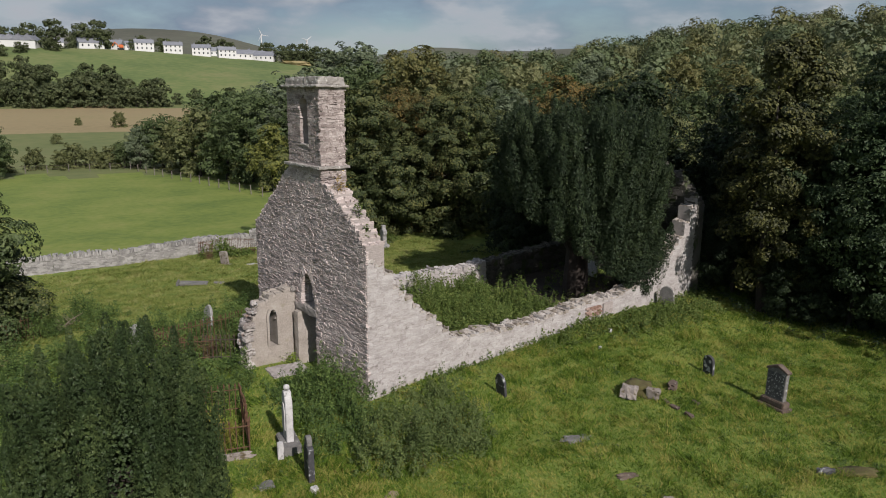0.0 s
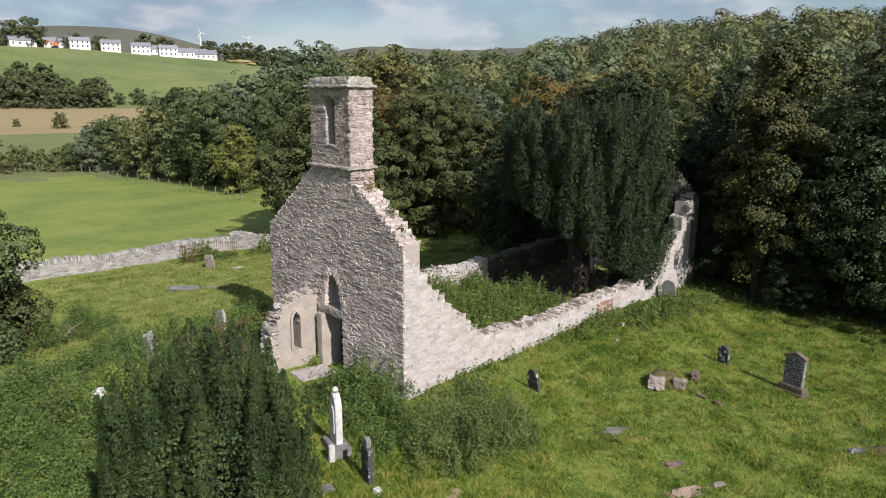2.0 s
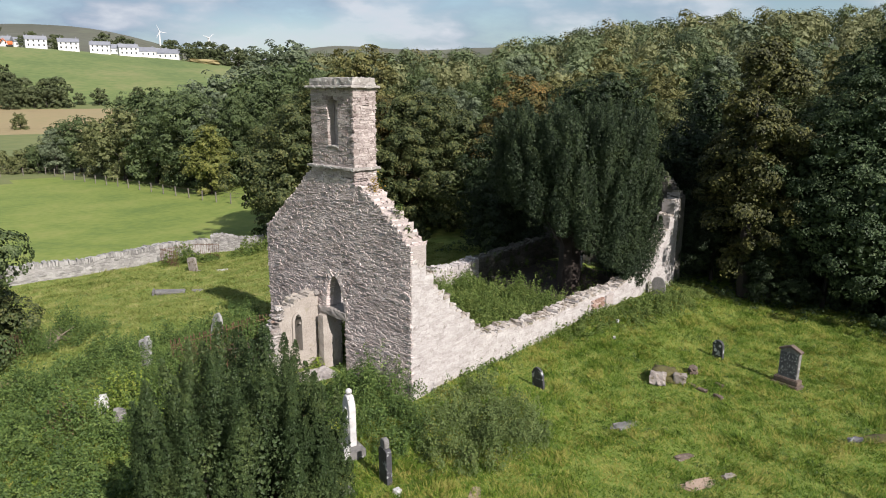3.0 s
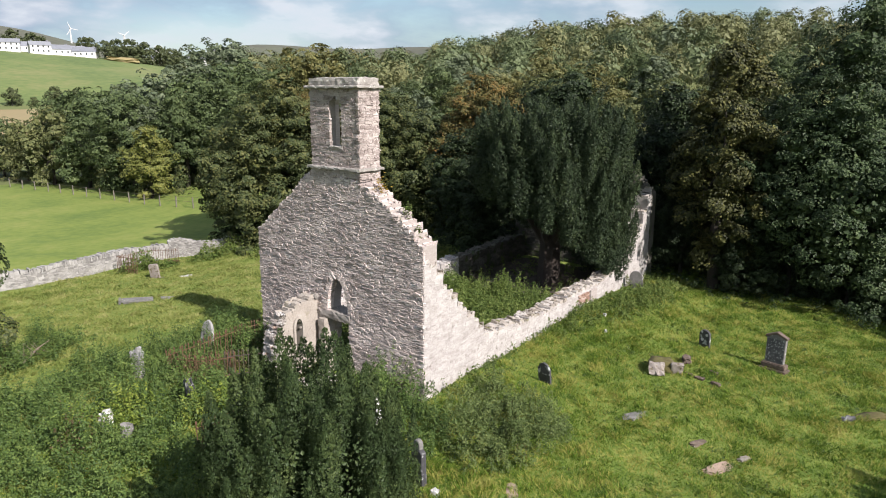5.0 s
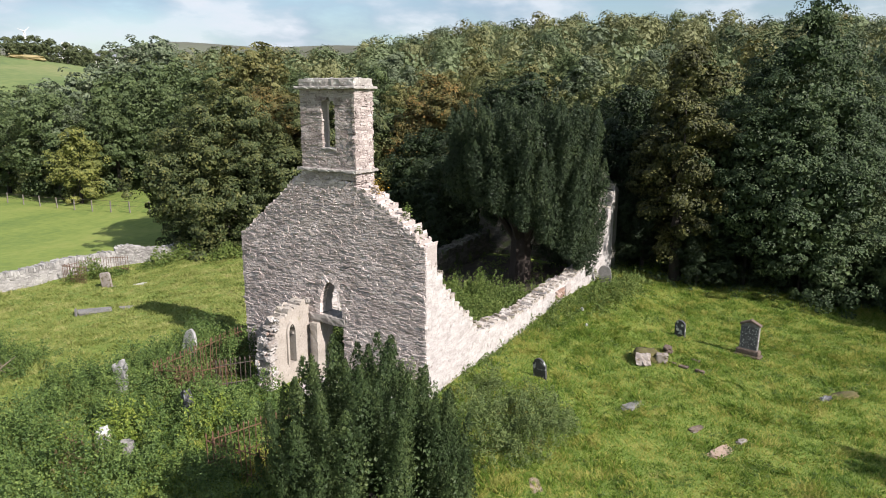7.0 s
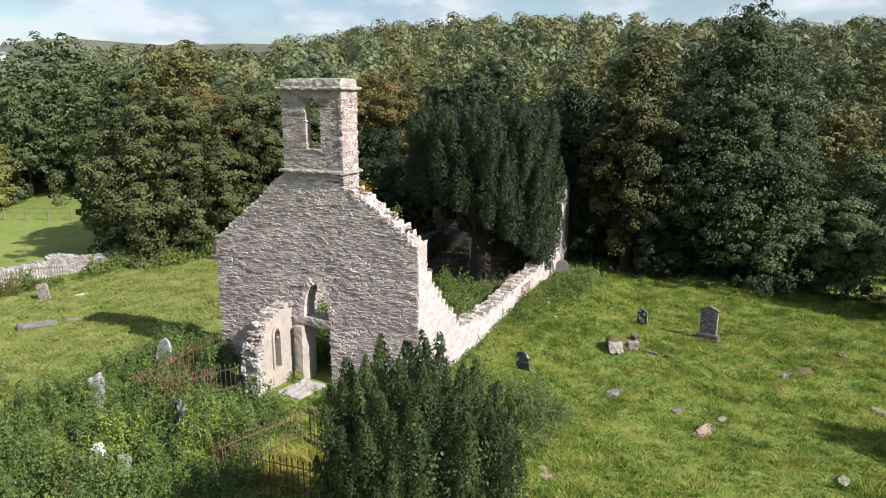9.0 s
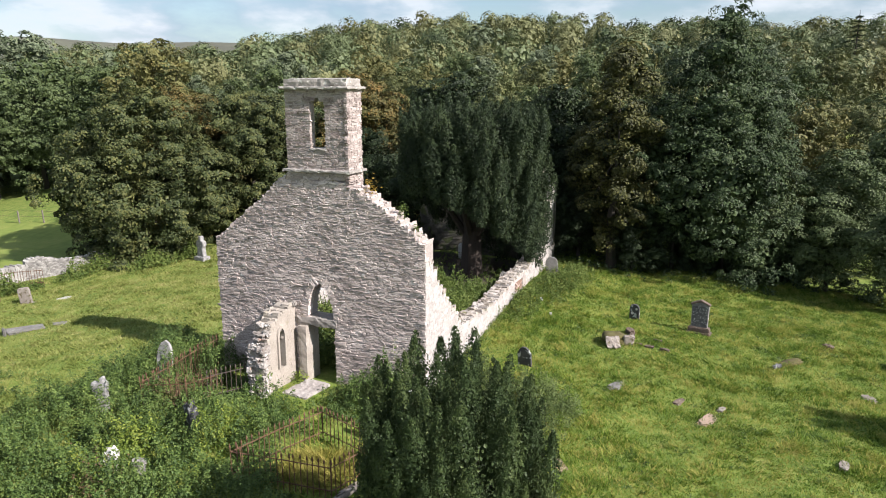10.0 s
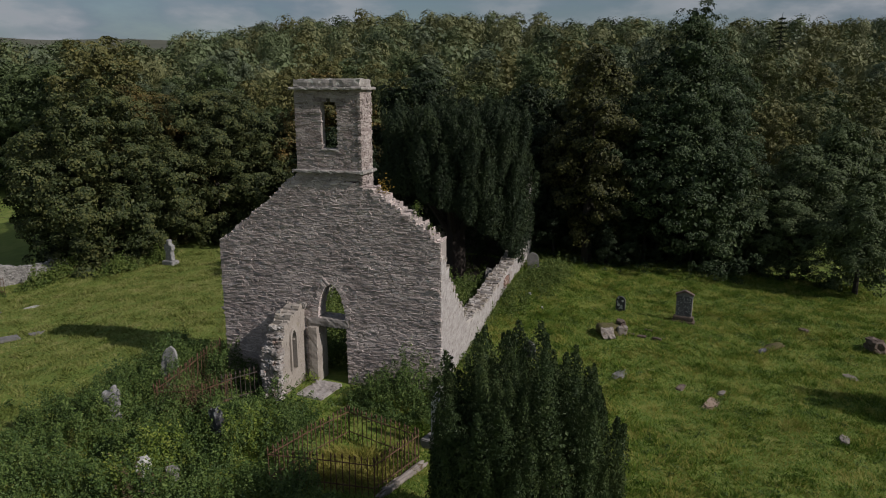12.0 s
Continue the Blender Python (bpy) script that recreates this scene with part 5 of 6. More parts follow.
# pedimented headstone on a stepped base
h = stand("headstone", "dark pedimented headstone with pale lichen on a stepped base", "gravestone", 21.3, 9.42, FACE - 11, (2, 0), 0.06)
part("base", box(bmesh.new(), (-0.48, -0.24, 0), (0.48, 0.24, 0.16), 0.02), BROWNSTONE, h)
part("plinth", box(bmesh.new(), (-0.42, -0.18, 0.16), (0.42, 0.18, 0.36), 0.03), BROWNSTONE, h)
part("slab", outline(bmesh.new(), [(-0.33, 0.36), (0.33, 0.36), (0.34, 1.3), (0, 1.46), (-0.34, 1.3)], 0.16, 0.012), GREY, h)
part("face_panel", box(bmesh.new(), (-0.30, 0.082, 0.4), (0.30, 0.092, 1.25), 0.003), LICHENED, h, "dark panel blotched with white lichen")
bm = bmesh.new()
outline(bm, [(-0.38, 1.28), (0, 1.42), (0.38, 1.28), (0.39, 1.35), (0, 1.52), (-0.39, 1.35)], 0.22, 0.01)
part("pediment", bm, BROWNSTONE, h, "mossy brown gabled top")
# small dark stone with pale spots
h = stand("headstone", "small dark round-topped headstone with white lichen spots", "gravestone", 21.95, 12.1, FACE - 10, (-4, 0), 0.08)
part("slab", outline(bmesh.new(), round_top(0.42, 0.82, 0.2), 0.12, 0.012), DARKSTONE, h)
for a, b, r in ((-0.10, 0.62, 0.06), (0.08, 0.42, 0.07), (0.1, 0.74, 0.05)):
    bm = bmesh.new()
    bmesh.ops.create_circle(bm, cap_ends=True, segments=9, radius=r)
    bmesh.ops.transform(bm, matrix=pose(a, 0.064, b, -90, 0, 0), verts=bm.verts)
    part("lichen_spot", bm, MARBLE, h)
# round-topped slate
h = stand("headstone", "dark slate headstone with a shouldered round top", "gravestone", 14.68, 15.1, FACE - 10, (-5, 2), 0.06)
part("slab", outline(bmesh.new(), [(-0.25, 0), (0.25, 0), (0.26, 0.58), (0.21, 0.62), (0.18, 0.70), (0.09, 0.77), (0, 0.79), (-0.09, 0.77), (-0.18, 0.70), (-0.21, 0.62), (-0.26, 0.58)], 0.09, 0.01), DARKSTONE, h)
# stone by the wall
h = stand("headstone", "plain grey headstone beside the church wall", "gravestone", 26.4, 16.75, FACE + 12, (-4, 6), 0.15)
part("slab", outline(bmesh.new(), gothic_top(0.62, 1.15, 0.3), 0.1, 0.012), GREY, h)
# white monument
h = stand("monument", "tall white marble grave monument with a ball finial on a plinth", "gravestone", 7.86, 16.55, FACE - 14, (0, 0), 0.05)
part("plinth", box(bmesh.new(), (-0.5, -0.26, 0), (0.5, 0.26, 0.30), 0.025), GREY, h, "grey stone plinth")
part("slab", outline(bmesh.new(), [(-0.25, 0.30), (0.25, 0.30), (0.24, 1.35), (0.21, 1.52), (0.13, 1.68), (0.07, 1.75), (-0.07, 1.75), (-0.13, 1.68), (-0.21, 1.52), (-0.24, 1.35)], 0.2, 0.02), MARBLE, h)
bm = bmesh.new()
bmesh.ops.create_icosphere(bm, subdivisions=2, radius=0.09, matrix=Matrix.Translation((0, 0, 1.84)))
part("finial", bm, MARBLE, h)
part("relief", outline(bmesh.new(), gothic_top(0.3, 0.8, 0.25), 0.03, 0.008), MARBLE, h).matrix_local = pose(0, 0.115, 0.62)
part("kerb_post", box(bmesh.new(), (-0.58, 0.26, 0), (-0.42, 0.42, 0.5), 0.02), MARBLE, h)
# dark stone next to it
h = stand("headstone", "narrow dark headstone with a rounded head and pale edge", "gravestone", 7.5, 14.65, FACE - 12, (0, 2), 0.1)
part("slab", outline(bmesh.new(), round_top(0.42, 1.08, 0.12), 0.16, 0.015), DARKSTONE, h)
part("head", outline(bmesh.new(), round_top(0.26, 0.26, 0.12), 0.14, 0.02), GREY, h).matrix_local = pose(0, 0, 1.06)
rock("small_stone", "pale broken stone in the grass", 7.25, 13.95, (0.2, 0.2, 0.22), MARBLE, 71)
rock("small_stone", "low grey stone in the grass", 6.4, 15.0, (0.5, 0.4, 0.12), GREY, 72)
# stones in the bramble bed
h = stand("headstone", "pale pointed headstone rising from brambles", "gravestone", 9.25, 26.55, FACE + 12, (6, -4), 0.0)
part("slab", outline(bmesh.new(), gothic_top(0.58, 1.42, 0.6), 0.12, 0.015), PALEGREY, h)
h = stand("broken_cross", "broken white stone cross head among brambles", "gravestone", 6.5, 26.4, FACE + 20, (4, 3), 0.0)
part("shaft", outline(bmesh.new(), [(-0.2, 0), (0.2, 0), (0.22, 0.7), (0.27, 0.9), (0.2, 1.0), (0.1, 0.96), (0.02, 0.98), (-0.04, 1.12), (-0.15, 1.14), (-0.17, 1.0), (-0.26, 0.94), (-0.22, 0.7)], 0.2, 0.03), PALEGREY, h)
rock("headstone", "small dark leaning stone among brambles", 6.05, 22.4, (0.42, 0.24, 1.15), DARKSTONE, 73, 80)
rock("broken_stone", "white broken stone among brambles", 3.7, 23.0, (0.32, 0.28, 0.9), MARBLE, 74, 20)
rock("broken_stone", "pale broken stone among brambles", 3.95, 22.5, (0.25, 0.3, 0.6), GREY, 75, 60)
# behind the church
h = stand("headstone", "leaning stained headstone beside the old enclosure", "gravestone", 16.3, 42.3, FACE + 28, (-4, 5), 0.2)
part("slab", outline(bmesh.new(), [(-0.29, 0.2), (0.29, 0.2), (0.3, 0.98), (0.24, 1.08), (-0.24, 1.1), (-0.3, 0.98)], 0.15, 0.02), BROWNGREY, h)
part("base", box(bmesh.new(), (-0.42, -0.2, 0), (0.42, 0.2, 0.22), 0.03), GREY, h)
rock("flat_stone", "pale flat stone in the grass", 17.6, 41.2, (0.7, 0.5, 0.1), MARBLE, 76)
h = stand("table_tomb", "low grey table tomb sunk in the grass", "tomb", 12.65, 37.8, -29, (2, 3), 0.3)
part("top_slab", box(bmesh.new(), (-0.75, -0.3, 0.38), (0.75, 0.3, 0.48), 0.025), GREY, h)
part("side", box(bmesh.new(), (-0.68, -0.26, 0), (0.68, 0.26, 0.379), 0.02), GREY, h)
part("end", box(bmesh.new(), (-0.88, -0.3, 0), (-0.77, 0.3, 0.56), 0.04), GREY, h, "pale end stone")
rock("flat_stone", "pale flat stone in the grass", 13.9, 37.0, (0.7, 0.4, 0.14), GREY, 77, -20)
h = stand("monument", "pale carved stone monument before the trees", "gravestone", 26.6, 39.6, FACE - 10, (0, 0), 0.05)
part("base", box(bmesh.new(), (-0.45, -0.3, 0), (0.45, 0.3, 0.3), 0.04), PALEGREY, h)
part("shaft", outline(bmesh.new(), [(-0.3, 0.3), (0.3, 0.3), (0.24, 0.85), (0.36, 1.05), (0.3, 1.3), (0.12, 1.36), (0.1, 1.62), (-0.12, 1.62), (-0.14, 1.36), (-0.32, 1.28), (-0.36, 1.05), (-0.24, 0.85)], 0.3, 0.04), PALEGREY, h)
# ruined tomb in the grass
h = stand("ruined_tomb", "collapsed box tomb, two tilted pale slabs and a mossy heap", "tomb", 17.95, 12.35, 0, (0, 0), 0.05)
part("slab", rough_box((-0.24, -0.27, 0), (0.27, 0.27, 0.12), 0.03, 65), BROWNGREY, h).matrix_local = pose(-0.12, 0.12, 0.22, 0, -42, 24)
part("slab", rough_box((-0.10, -0.22, 0), (0.10, 0.22, 0.52), 0.025, 67), BROWNGREY, h).matrix_local = pose(0.44, -0.36, -0.04, 6, -16, 24)
rock("mound", "rusty moss on the fallen tomb", 0.42, 0.14, (0.7, 0.8, 0.42), MOSS, 78, 24, 0, h)
for x, y, turn, seed in ((0.55, -0.8, 62, 79), (0.42, -1.2, 84, 80), (0.3, -1.8, 70, 180)):
    rock("kerb_piece", "", x, y, (0.34, 0.13, 0.12), BROWNSTONE, seed, turn, 0, h)
rock("stone", "dark broken stone in the grass", 19.55, 12.0, (0.45, 0.3, 0.26), BROWNSTONE, 81, 30)
rock("stone", "dark low stone in the grass", 19.2, 10.9, (0.35, 0.14, 0.12), BROWNSTONE, 82, 70)
rock("flat_slab", "flat grey grave slab level with the turf", 14.65, 11.8, (1.05, 0.4, 0.13), GREY, 83, -17, 0.08)
rock("flat_slab", "bare pinkish stone slab in the turf", 13.2, 8.87, (1.15, 0.4, 0.12), PINK, 84, -20, 0.075)
rock("stone", "small grey stone beside a bare slab", 14.05, 8.5, (0.42, 0.2, 0.12), BROWNGREY, 85, -20)
rock("flat_slab", "sunken brown stone in the turf", 14.2, 9.8, (0.6, 0.22, 0.12), BROWNSTONE, 86, -20, 0.075)
rock("flat_slab", "pale flat stone in the turf", 8.5, 12.5, (0.65, 0.3, 0.12), PINK, 87, 35, 0.09)
rock("stone", "low grey stone in the grass", 11.45, 5.45, (0.55, 0.24, 0.14), BROWNGREY, 88, -10)
rock("stone", "mossy heaped stone in the grass", 19.1, 6.15, (1.1, 0.42, 0.2), MOSS, 89, -40, 0.12)
rock("stone", "dark stone jutting from a mound", 18.45, 6.62, (0.5, 0.14, 0.22), DARKSTONE, 90, -35, 0.08)
rock("stone", "low stone in the grass", 17.0, 3.9, (0.6, 0.3, 0.16), BROWNGREY, 91, 20, 0.07)
rock("stone", "low stone in the grass", 21.5, 4.6, (0.4, 0.25, 0.2), BROWNSTONE, 92, 50)
rock("kerb", "low pale kerb stone under the plot railings", 5.95, 16.98, (1.9, 0.18, 0.2), BROWNGREY, 98, 163)
rock("stone", "low black stone in the grass", 20.3, 2.25, (0.9, 0.5, 0.5), BROWNSTONE, 70, 10)
rock("stone", "pale stone in the grass", 20.0, 15.4, (0.12, 0.1, 0.14), MARBLE, 93)
rock("stone", "pale stone in the weeds", 21.6, 16.2, (0.12, 0.12, 0.2), MARBLE, 94)
step = new("doorstep", bpy.data.meshes.new("doorstep"))
bm = rough_box((-0.72, -0.52, -0.1), (0.62, 0.48, 0.09), 0.02, 95)
bm.to_mesh(step.data)
bm.free()
step.data.materials.append(PALE)
step.matrix_world = pose(10.3, 21.45, gzf(10.3, 21.45) - 0.02, 0, 0, -6)
tagged(step, "worn pale flagstone before the church door", "step")
# pale stones under the yew
h = stand("headstone", "pale headstone in the shade of the yew", "gravestone", 27.8, 22.2, FACE, (0, 0), 0.05)
part("slab", outline(bmesh.new(), round_top(0.6, 1.0, 0.2), 0.12, 0.015), MARBLE, h)
rock("stone", "pale stone under the yew", 23.6, 18.6, (0.5, 0.35, 0.6), GREY, 96, 10)


# ---- iron railings ----
RUSTY = shade("rusted_iron", [(0.045, 0.024, 0.015), (0.11, 0.056, 0.032), (0.18, 0.105, 0.066)], 6, 50, 0.85, 0.3, 0.005)
IRON = shade("dark_painted_iron", [(0.02, 0.02, 0.02), (0.06, 0.045, 0.04), (0.14, 0.08, 0.055)], 6, 50, 0.7, 0.2, 0.005)


def railing(label, pts, height, gap, material, tip=True, wob=0.0, low=0.0, seed=1):
    """Iron railings along a line on the ground: two rails and upright bars with pointed heads."""
    rng = random.Random(seed)
    r = thing("iron_railing", label, "railing")
    bar = None
    for (xa, ya), (xb, yb) in zip(pts, pts[1:]):
        d = math.hypot(xb - xa, yb - ya)
        for f in (0.9, 0.25):
            bm = bmesh.new()
            n = max(1, int(d / 1.2))
            for i in range(n):
                p, q = i / n, (i + 1) / n
                A = (xa + (xb - xa) * p, ya + (yb - ya) * p)
                B = (xa + (xb - xa) * q, ya + (yb - ya) * q)
                tube(bm, (*A, gzf(*A) + height * f + low), (*B, gzf(*B) + height * f + low), 0.016, 0.016, 6)
            part("rail", bm, material, r)
        n = int(d / gap)
        for i in range(n + 1):
            p = i / max(1, n)
            x, y = xa + (xb - xa) * p, ya + (yb - ya) * p
            if bar is None:
                bm = bmesh.new()
                tube(bm, (0, 0, -0.15), (0, 0, height), 0.013, 0.013, 5)
                if tip:
                    tube(bm, (0, 0, height - 0.02), (0, 0, height + 0.04), 0.013, 0.03, 5)
                    tube(bm, (0, 0, height + 0.04), (0, 0, height + 0.13), 0.03, 0.002, 5)
                bar = part("bar", bm, material, r)
                b = bar
            else:
                b = new("bar", bar.data)
                b.parent = r
            b.matrix_local = pose(x, y, gzf(x, y) + low, rng.uniform(-wob, wob), rng.uniform(-wob, wob), 0)
    return r


railing("rust-brown iron railings round an overgrown plot", [(4.75, 20.15), (7.6, 19.2), (6.85, 16.85), (5.0, 17.4), (4.75, 20.15)], 0.95, 0.16, RUSTY, True, 2.0, 0, 3)
railing("rusty iron railings sunk in brambles", [(6.95, 25.2), (11.2, 25.75)], 1.05, 0.15, RUSTY, True, 2.5, 0, 4)
railing("leaning rusty railings in brambles", [(6.95, 25.2), (7.4, 23.9), (8.4, 23.55)], 0.95, 0.15, RUSTY, True, 4.0, 0, 5)
railing("dark iron railings running to the porch pier", [(8.1, 23.7), (9.3, 22.95)], 1.0, 0.15, IRON, True, 1.5, 0, 6)
railing("dark iron railings under the small tree", [(0.6, 28.3), (2.5, 30.1), (4.3, 31.6)], 1.05, 0.18, RUSTY, False, 1.0, 0, 7)
railing("rusted enclosure by the boundary wall", [(16.2, 44.2), (15.9, 46.0), (18.4, 46.1), (19.4, 44.9)], 1.1, 0.14, RUSTY, False, 2.0, 0, 8)


# ---- boundary wall, dry stone ----
DRY = shade("dry_wall_stone", [(0.15, 0.145, 0.138), (0.28, 0.27, 0.255), (0.40, 0.39, 0.37)], 1.5, 20, 0.92, 0.6, 0.03, 0.28, island=0.35)
fieldwall = thing("boundary_wall", "pale grey dry-stone boundary wall with upright coping stones", "wall")


def dry_wall(p0, p1, height, seed, coping=True, small=1.0):
    w = Stones(p0, p1, 1, seed)
    w.warp = 0.6
    w.fill(0.5, 0.0, wobble(lambda s: height(s / w.length), 0.04, seed), [], hcourse=(0.06 * small, 0.15 * small), lstone=(0.12 * small, 0.38 * small), cap=not coping, relief=1.0 + (1 - small))
    if coping:
        s = 0.0
        while s < w.length - 0.1:
            t = w.rng.uniform(0.07, 0.16)
            h = height(s / w.length)
            q = w.block(s, s + t, -0.02, 0.5, h - 0.06, h + w.rng.uniform(0.14, 0.26))
            q += w.rng.normal(0, 0.02, q.shape)
            w.stones.append(q)
            s += t + 0.012
    n = max(1, int(w.length / 3))

    def settle(q):
        q = np.array(q, float)
        p = w.world(q)
        p[..., 2] += gz(p[..., 0], p[..., 1]) - 0.05
        return p

    body = mesh_of("core", settle(w.body[0]), w.body[1], DRY)
    c = part("core", body, None, fieldwall)
    blocks = w.stones + w.tops
    q = settle(np.array(blocks).reshape(-1, 3))
    f = (np.array(CUBE)[None] + 8 * np.arange(len(blocks))[:, None, None]).reshape(-1, 4)
    tagged(part("stonework", mesh_of("stonework", q, f, DRY), None, c), kind="stuff")


dry_wall((-6.0, 48.0), (7.4, 47.2), lambda f: 0.95, 101)
dry_wall((7.4, 47.2), (11.5, 46.6), lambda f: 0.95 - 0.1 * f, 102)
dry_wall((11.5, 46.6), (16.4, 47.0), lambda f: 0.85 + 0.15 * f, 103)
dry_wall((16.4, 47.0), (20.0, 47.0), lambda f: 0.9, 104)
dry_wall((20.0, 47.0), (24.6, 45.4), lambda f: 1.15 - 0.6 * f ** 2 + 0.15 * math.sin(f * 9), 105, False, 0.6)

# ---- field fence, hedges, far houses ----
POST = shade("weathered_timber", [(0.10, 0.09, 0.075), (0.21, 0.19, 0.165)], 5, 40, 0.9, 0.4, 0.01)
fence = thing("field_fence", "old timber post and wire fence along the pasture", "fence")
post_mesh = None
fence_line = [(4, 117), (16, 116), (29.6, 113), (31.8, 93), (32.8, 76), (33.4, 62), (33.0, 50)]
for (xa, ya), (xb, yb) in zip(fence_line, fence_line[1:]):
    n = int(math.hypot(xb - xa, yb - ya) / 2.6)
    for i in range(n):
        x, y = xa + (xb - xa) * i / n, ya + (yb - ya) * i / n
        if post_mesh is None:
            p = part("post", box(bmesh.new(), (-0.05, -0.05, -0.3), (0.05, 0.05, 1.1), 0.015), POST, fence)
            post_mesh = p.data
        else:
            p = new("post", post_mesh)
            p.parent = fence
        p.matrix_local = pose(x, y, gzf(x, y), wrng.uniform(-3, 3), wrng.uniform(-3, 3), 0)
    for z in (0.55, 1.0):
        bm = bmesh.new()
        tube(bm, (xa, ya, gzf(xa, ya) + z), (xb, yb, gzf(xb, yb) + z), 0.012, 0.012, 4)
        part("wire", bm, IRON, fence)

shrub = make_tree("low hawthorn shrub in a field hedge", 4.2, 5.0, OLIVE, 44, 240, 16, 0.3, 0.24, base=0.0, group="field shrubs", name="shrub")
put(shrub, 27.5, 116.5, 0, 0.8)
far_bush = make_tree("dark rounded tree on the far hillside", 9.0, 10.0, FARGREEN, 45, 170, 14, 0.55, 0.55, base=0.0, group="hillside trees")


def polar(a, r):
    return r * math.sin(radians(a)), r * math.cos(radians(a))


put(far_bush, *polar(9.5, 290), 0, 1.0)
again(wood_a, *polar(5.6, 112), 1.0, 0.72)
again(wood_b, *polar(3.6, 118), 2.0, 0.8)
for a, r, sc in ((8.5, 121, 0.8), (10.2, 120, 0.7), (11.0, 122, 0.9), (12.2, 121, 0.75), (14.0, 124, 0.8), (15.0, 122, 0.95), (10.0, 165, 0.5), (14.2, 195, 0.9), (11.5, 200, 0.45), (6.3, 119, 1.0), (4.0, 118, 1.1)):
    again(shrub, *polar(a, r), wrng.uniform(0, 6), sc)
for k in range(46):
    a, r = wrng.uniform(2, 16.5), wrng.uniform(258, 330)
    if a > 6 + (330 - r) * 0.16:
        continue
    again(far_bush, *polar(a, r), wrng.uniform(0, 6), wrng.uniform(0.7, 1.25))
for k in range(34):
    a, r = wrng.uniform(2, 13), wrng.uniform(325, 392)
    if a < 4.5 + (r - 325) * 0.10:
        again(far_bush, *polar(a, r), wrng.uniform(0, 6), wrng.uniform(0.35, 0.8))
for a in np.arange(2.0, 17.5, 0.75):
    again(far_bush, *polar(a, 258 + wrng.uniform(-4, 4)), wrng.uniform(0, 6), wrng.uniform(0.7, 1.2))
for a in np.arange(17.0, 30, 1.3):
    again(far_bush, *polar(a, 262 + wrng.uniform(-4, 4)), wrng.uniform(0, 6), wrng.uniform(0.35, 0.7))
# trees round and behind the houses
for k in range(34):
    a = wrng.uniform(5, 34)
    again(far_bush, *polar(a, wrng.uniform(432, 520)), wrng.uniform(0, 6), wrng.uniform(0.7, 1.35))
for a in (26.2, 27.0, 27.8, 28.8, 29.8, 31, 32):
    again(far_bush, *polar(a, wrng.uniform(415, 430)), wrng.uniform(0, 6), wrng.uniform(1.0, 1.5))
for a, r, sc in ((10.6, 398, 1.6), (12.3, 420, 1.5), (13.3, 420, 1.7), (9.0, 425, 1.4)):
    again(far_bush, *polar(a, r), wrng.uniform(0, 6), sc)

WHITE = shade("white_render", [(0.56, 0.56, 0.55), (0.66, 0.66, 0.65)], 0.3, 2, 0.8, 0)
SLATE = shade("slate_roof", [(0.15, 0.16, 0.185), (0.24, 0.25, 0.275)], 0.5, 5, 0.6, 0, rand=0.3)
GLASS = shade("dark_window", [(0.02, 0.025, 0.03), (0.04, 0.045, 0.05)], 1, 5, 0.15, 0)


def make_house(width, depth, eaves, ridge, label, wall_mat=None):
    hs = thing("house", label, "house", group="houses on the hill")
    part("wall", box(bmesh.new(), (-width / 2, -depth / 2, -3), (width / 2, depth / 2, eaves)), wall_mat or WHITE, hs)
    bm = bmesh.new()
    o, q = 0.35, depth / 2 + 0.35
    v = [bm.verts.new(c) for c in ((-width / 2 - o, -q, eaves), (width / 2 + o, -q, eaves), (width / 2 + o, q, eaves), (-width / 2 - o, q, eaves), (-width / 2 - o, 0, ridge), (width / 2 + o, 0, ridge))]
    for f in ((0, 1, 5, 4), (2, 3, 4, 5), (0, 4, 3), (1, 2, 5), (3, 2, 1, 0)):
        bm.faces.new([v[i] for i in f])
    roof = part("roof", bm, SLATE, hs)
    for sx in (-0.38, 0.38):
        part("chimney", box(bmesh.new(), (width * sx - 0.35, -0.3, ridge - 0.6), (width * sx + 0.35, 0.3, ridge + 0.7)), SLATE, roof)
    for row in ((1.0, 2.3), (3.6, 4.8)):
        if row[1] > eaves:
            continue
        for i in range(4):
            x = width * (-0.36 + 0.24 * i)
            part("window", box(bmesh.new(), (x - 0.42, -depth / 2 - 0.06, row[0]), (x + 0.42, -depth / 2 + 0.05, row[1])), GLASS, hs)
    return hs


def set_down(hs, a, r, turn=0.0, s=1.0):
    x, y = polar(a, r)
    hs.matrix_world = Matrix.Translation((x, y, gzf(x, y) + 0.2)) @ pose(0, 0, 0, 0, 0, -a + turn) @ Matrix.Diagonal((s, s, s, 1))
    return hs


house = set_down(make_house(12, 8, 4.9, 7.6, "white two-storey rendered house with a slate roof"), 16.3, 412, 5, 0.78)
bung = set_down(make_house(14, 8, 3.0, 6.2, "white bungalow with a slate roof"), 12.8, 418, 10, 0.85)
for a, r, t in ((18.3, 412, 0), (20.3, 411, -4), (22.1, 412, 8)):
    set_down(copy_thing(house, Matrix()), a, r, t, 0.78)
for a, r, t in ((14.2, 432, -20), (23.2, 421, 10), (24.2, 426, 25), (24.9, 420, -15), (10.4, 440, 0), (15.0, 455, 10), (21.2, 450, 0), (33.2, 470, 0), (30.8, 450, 10)):
    set_down(copy_thing(bung, Matrix()), a, r, t, 0.8)
for k in range(9):
    set_down(copy_thing(bung, Matrix()), 4.8 + k * 0.55, 425 - 3 * k, 70, 0.85)
tower = thing("tower", "square white tower beside far houses", "tower")
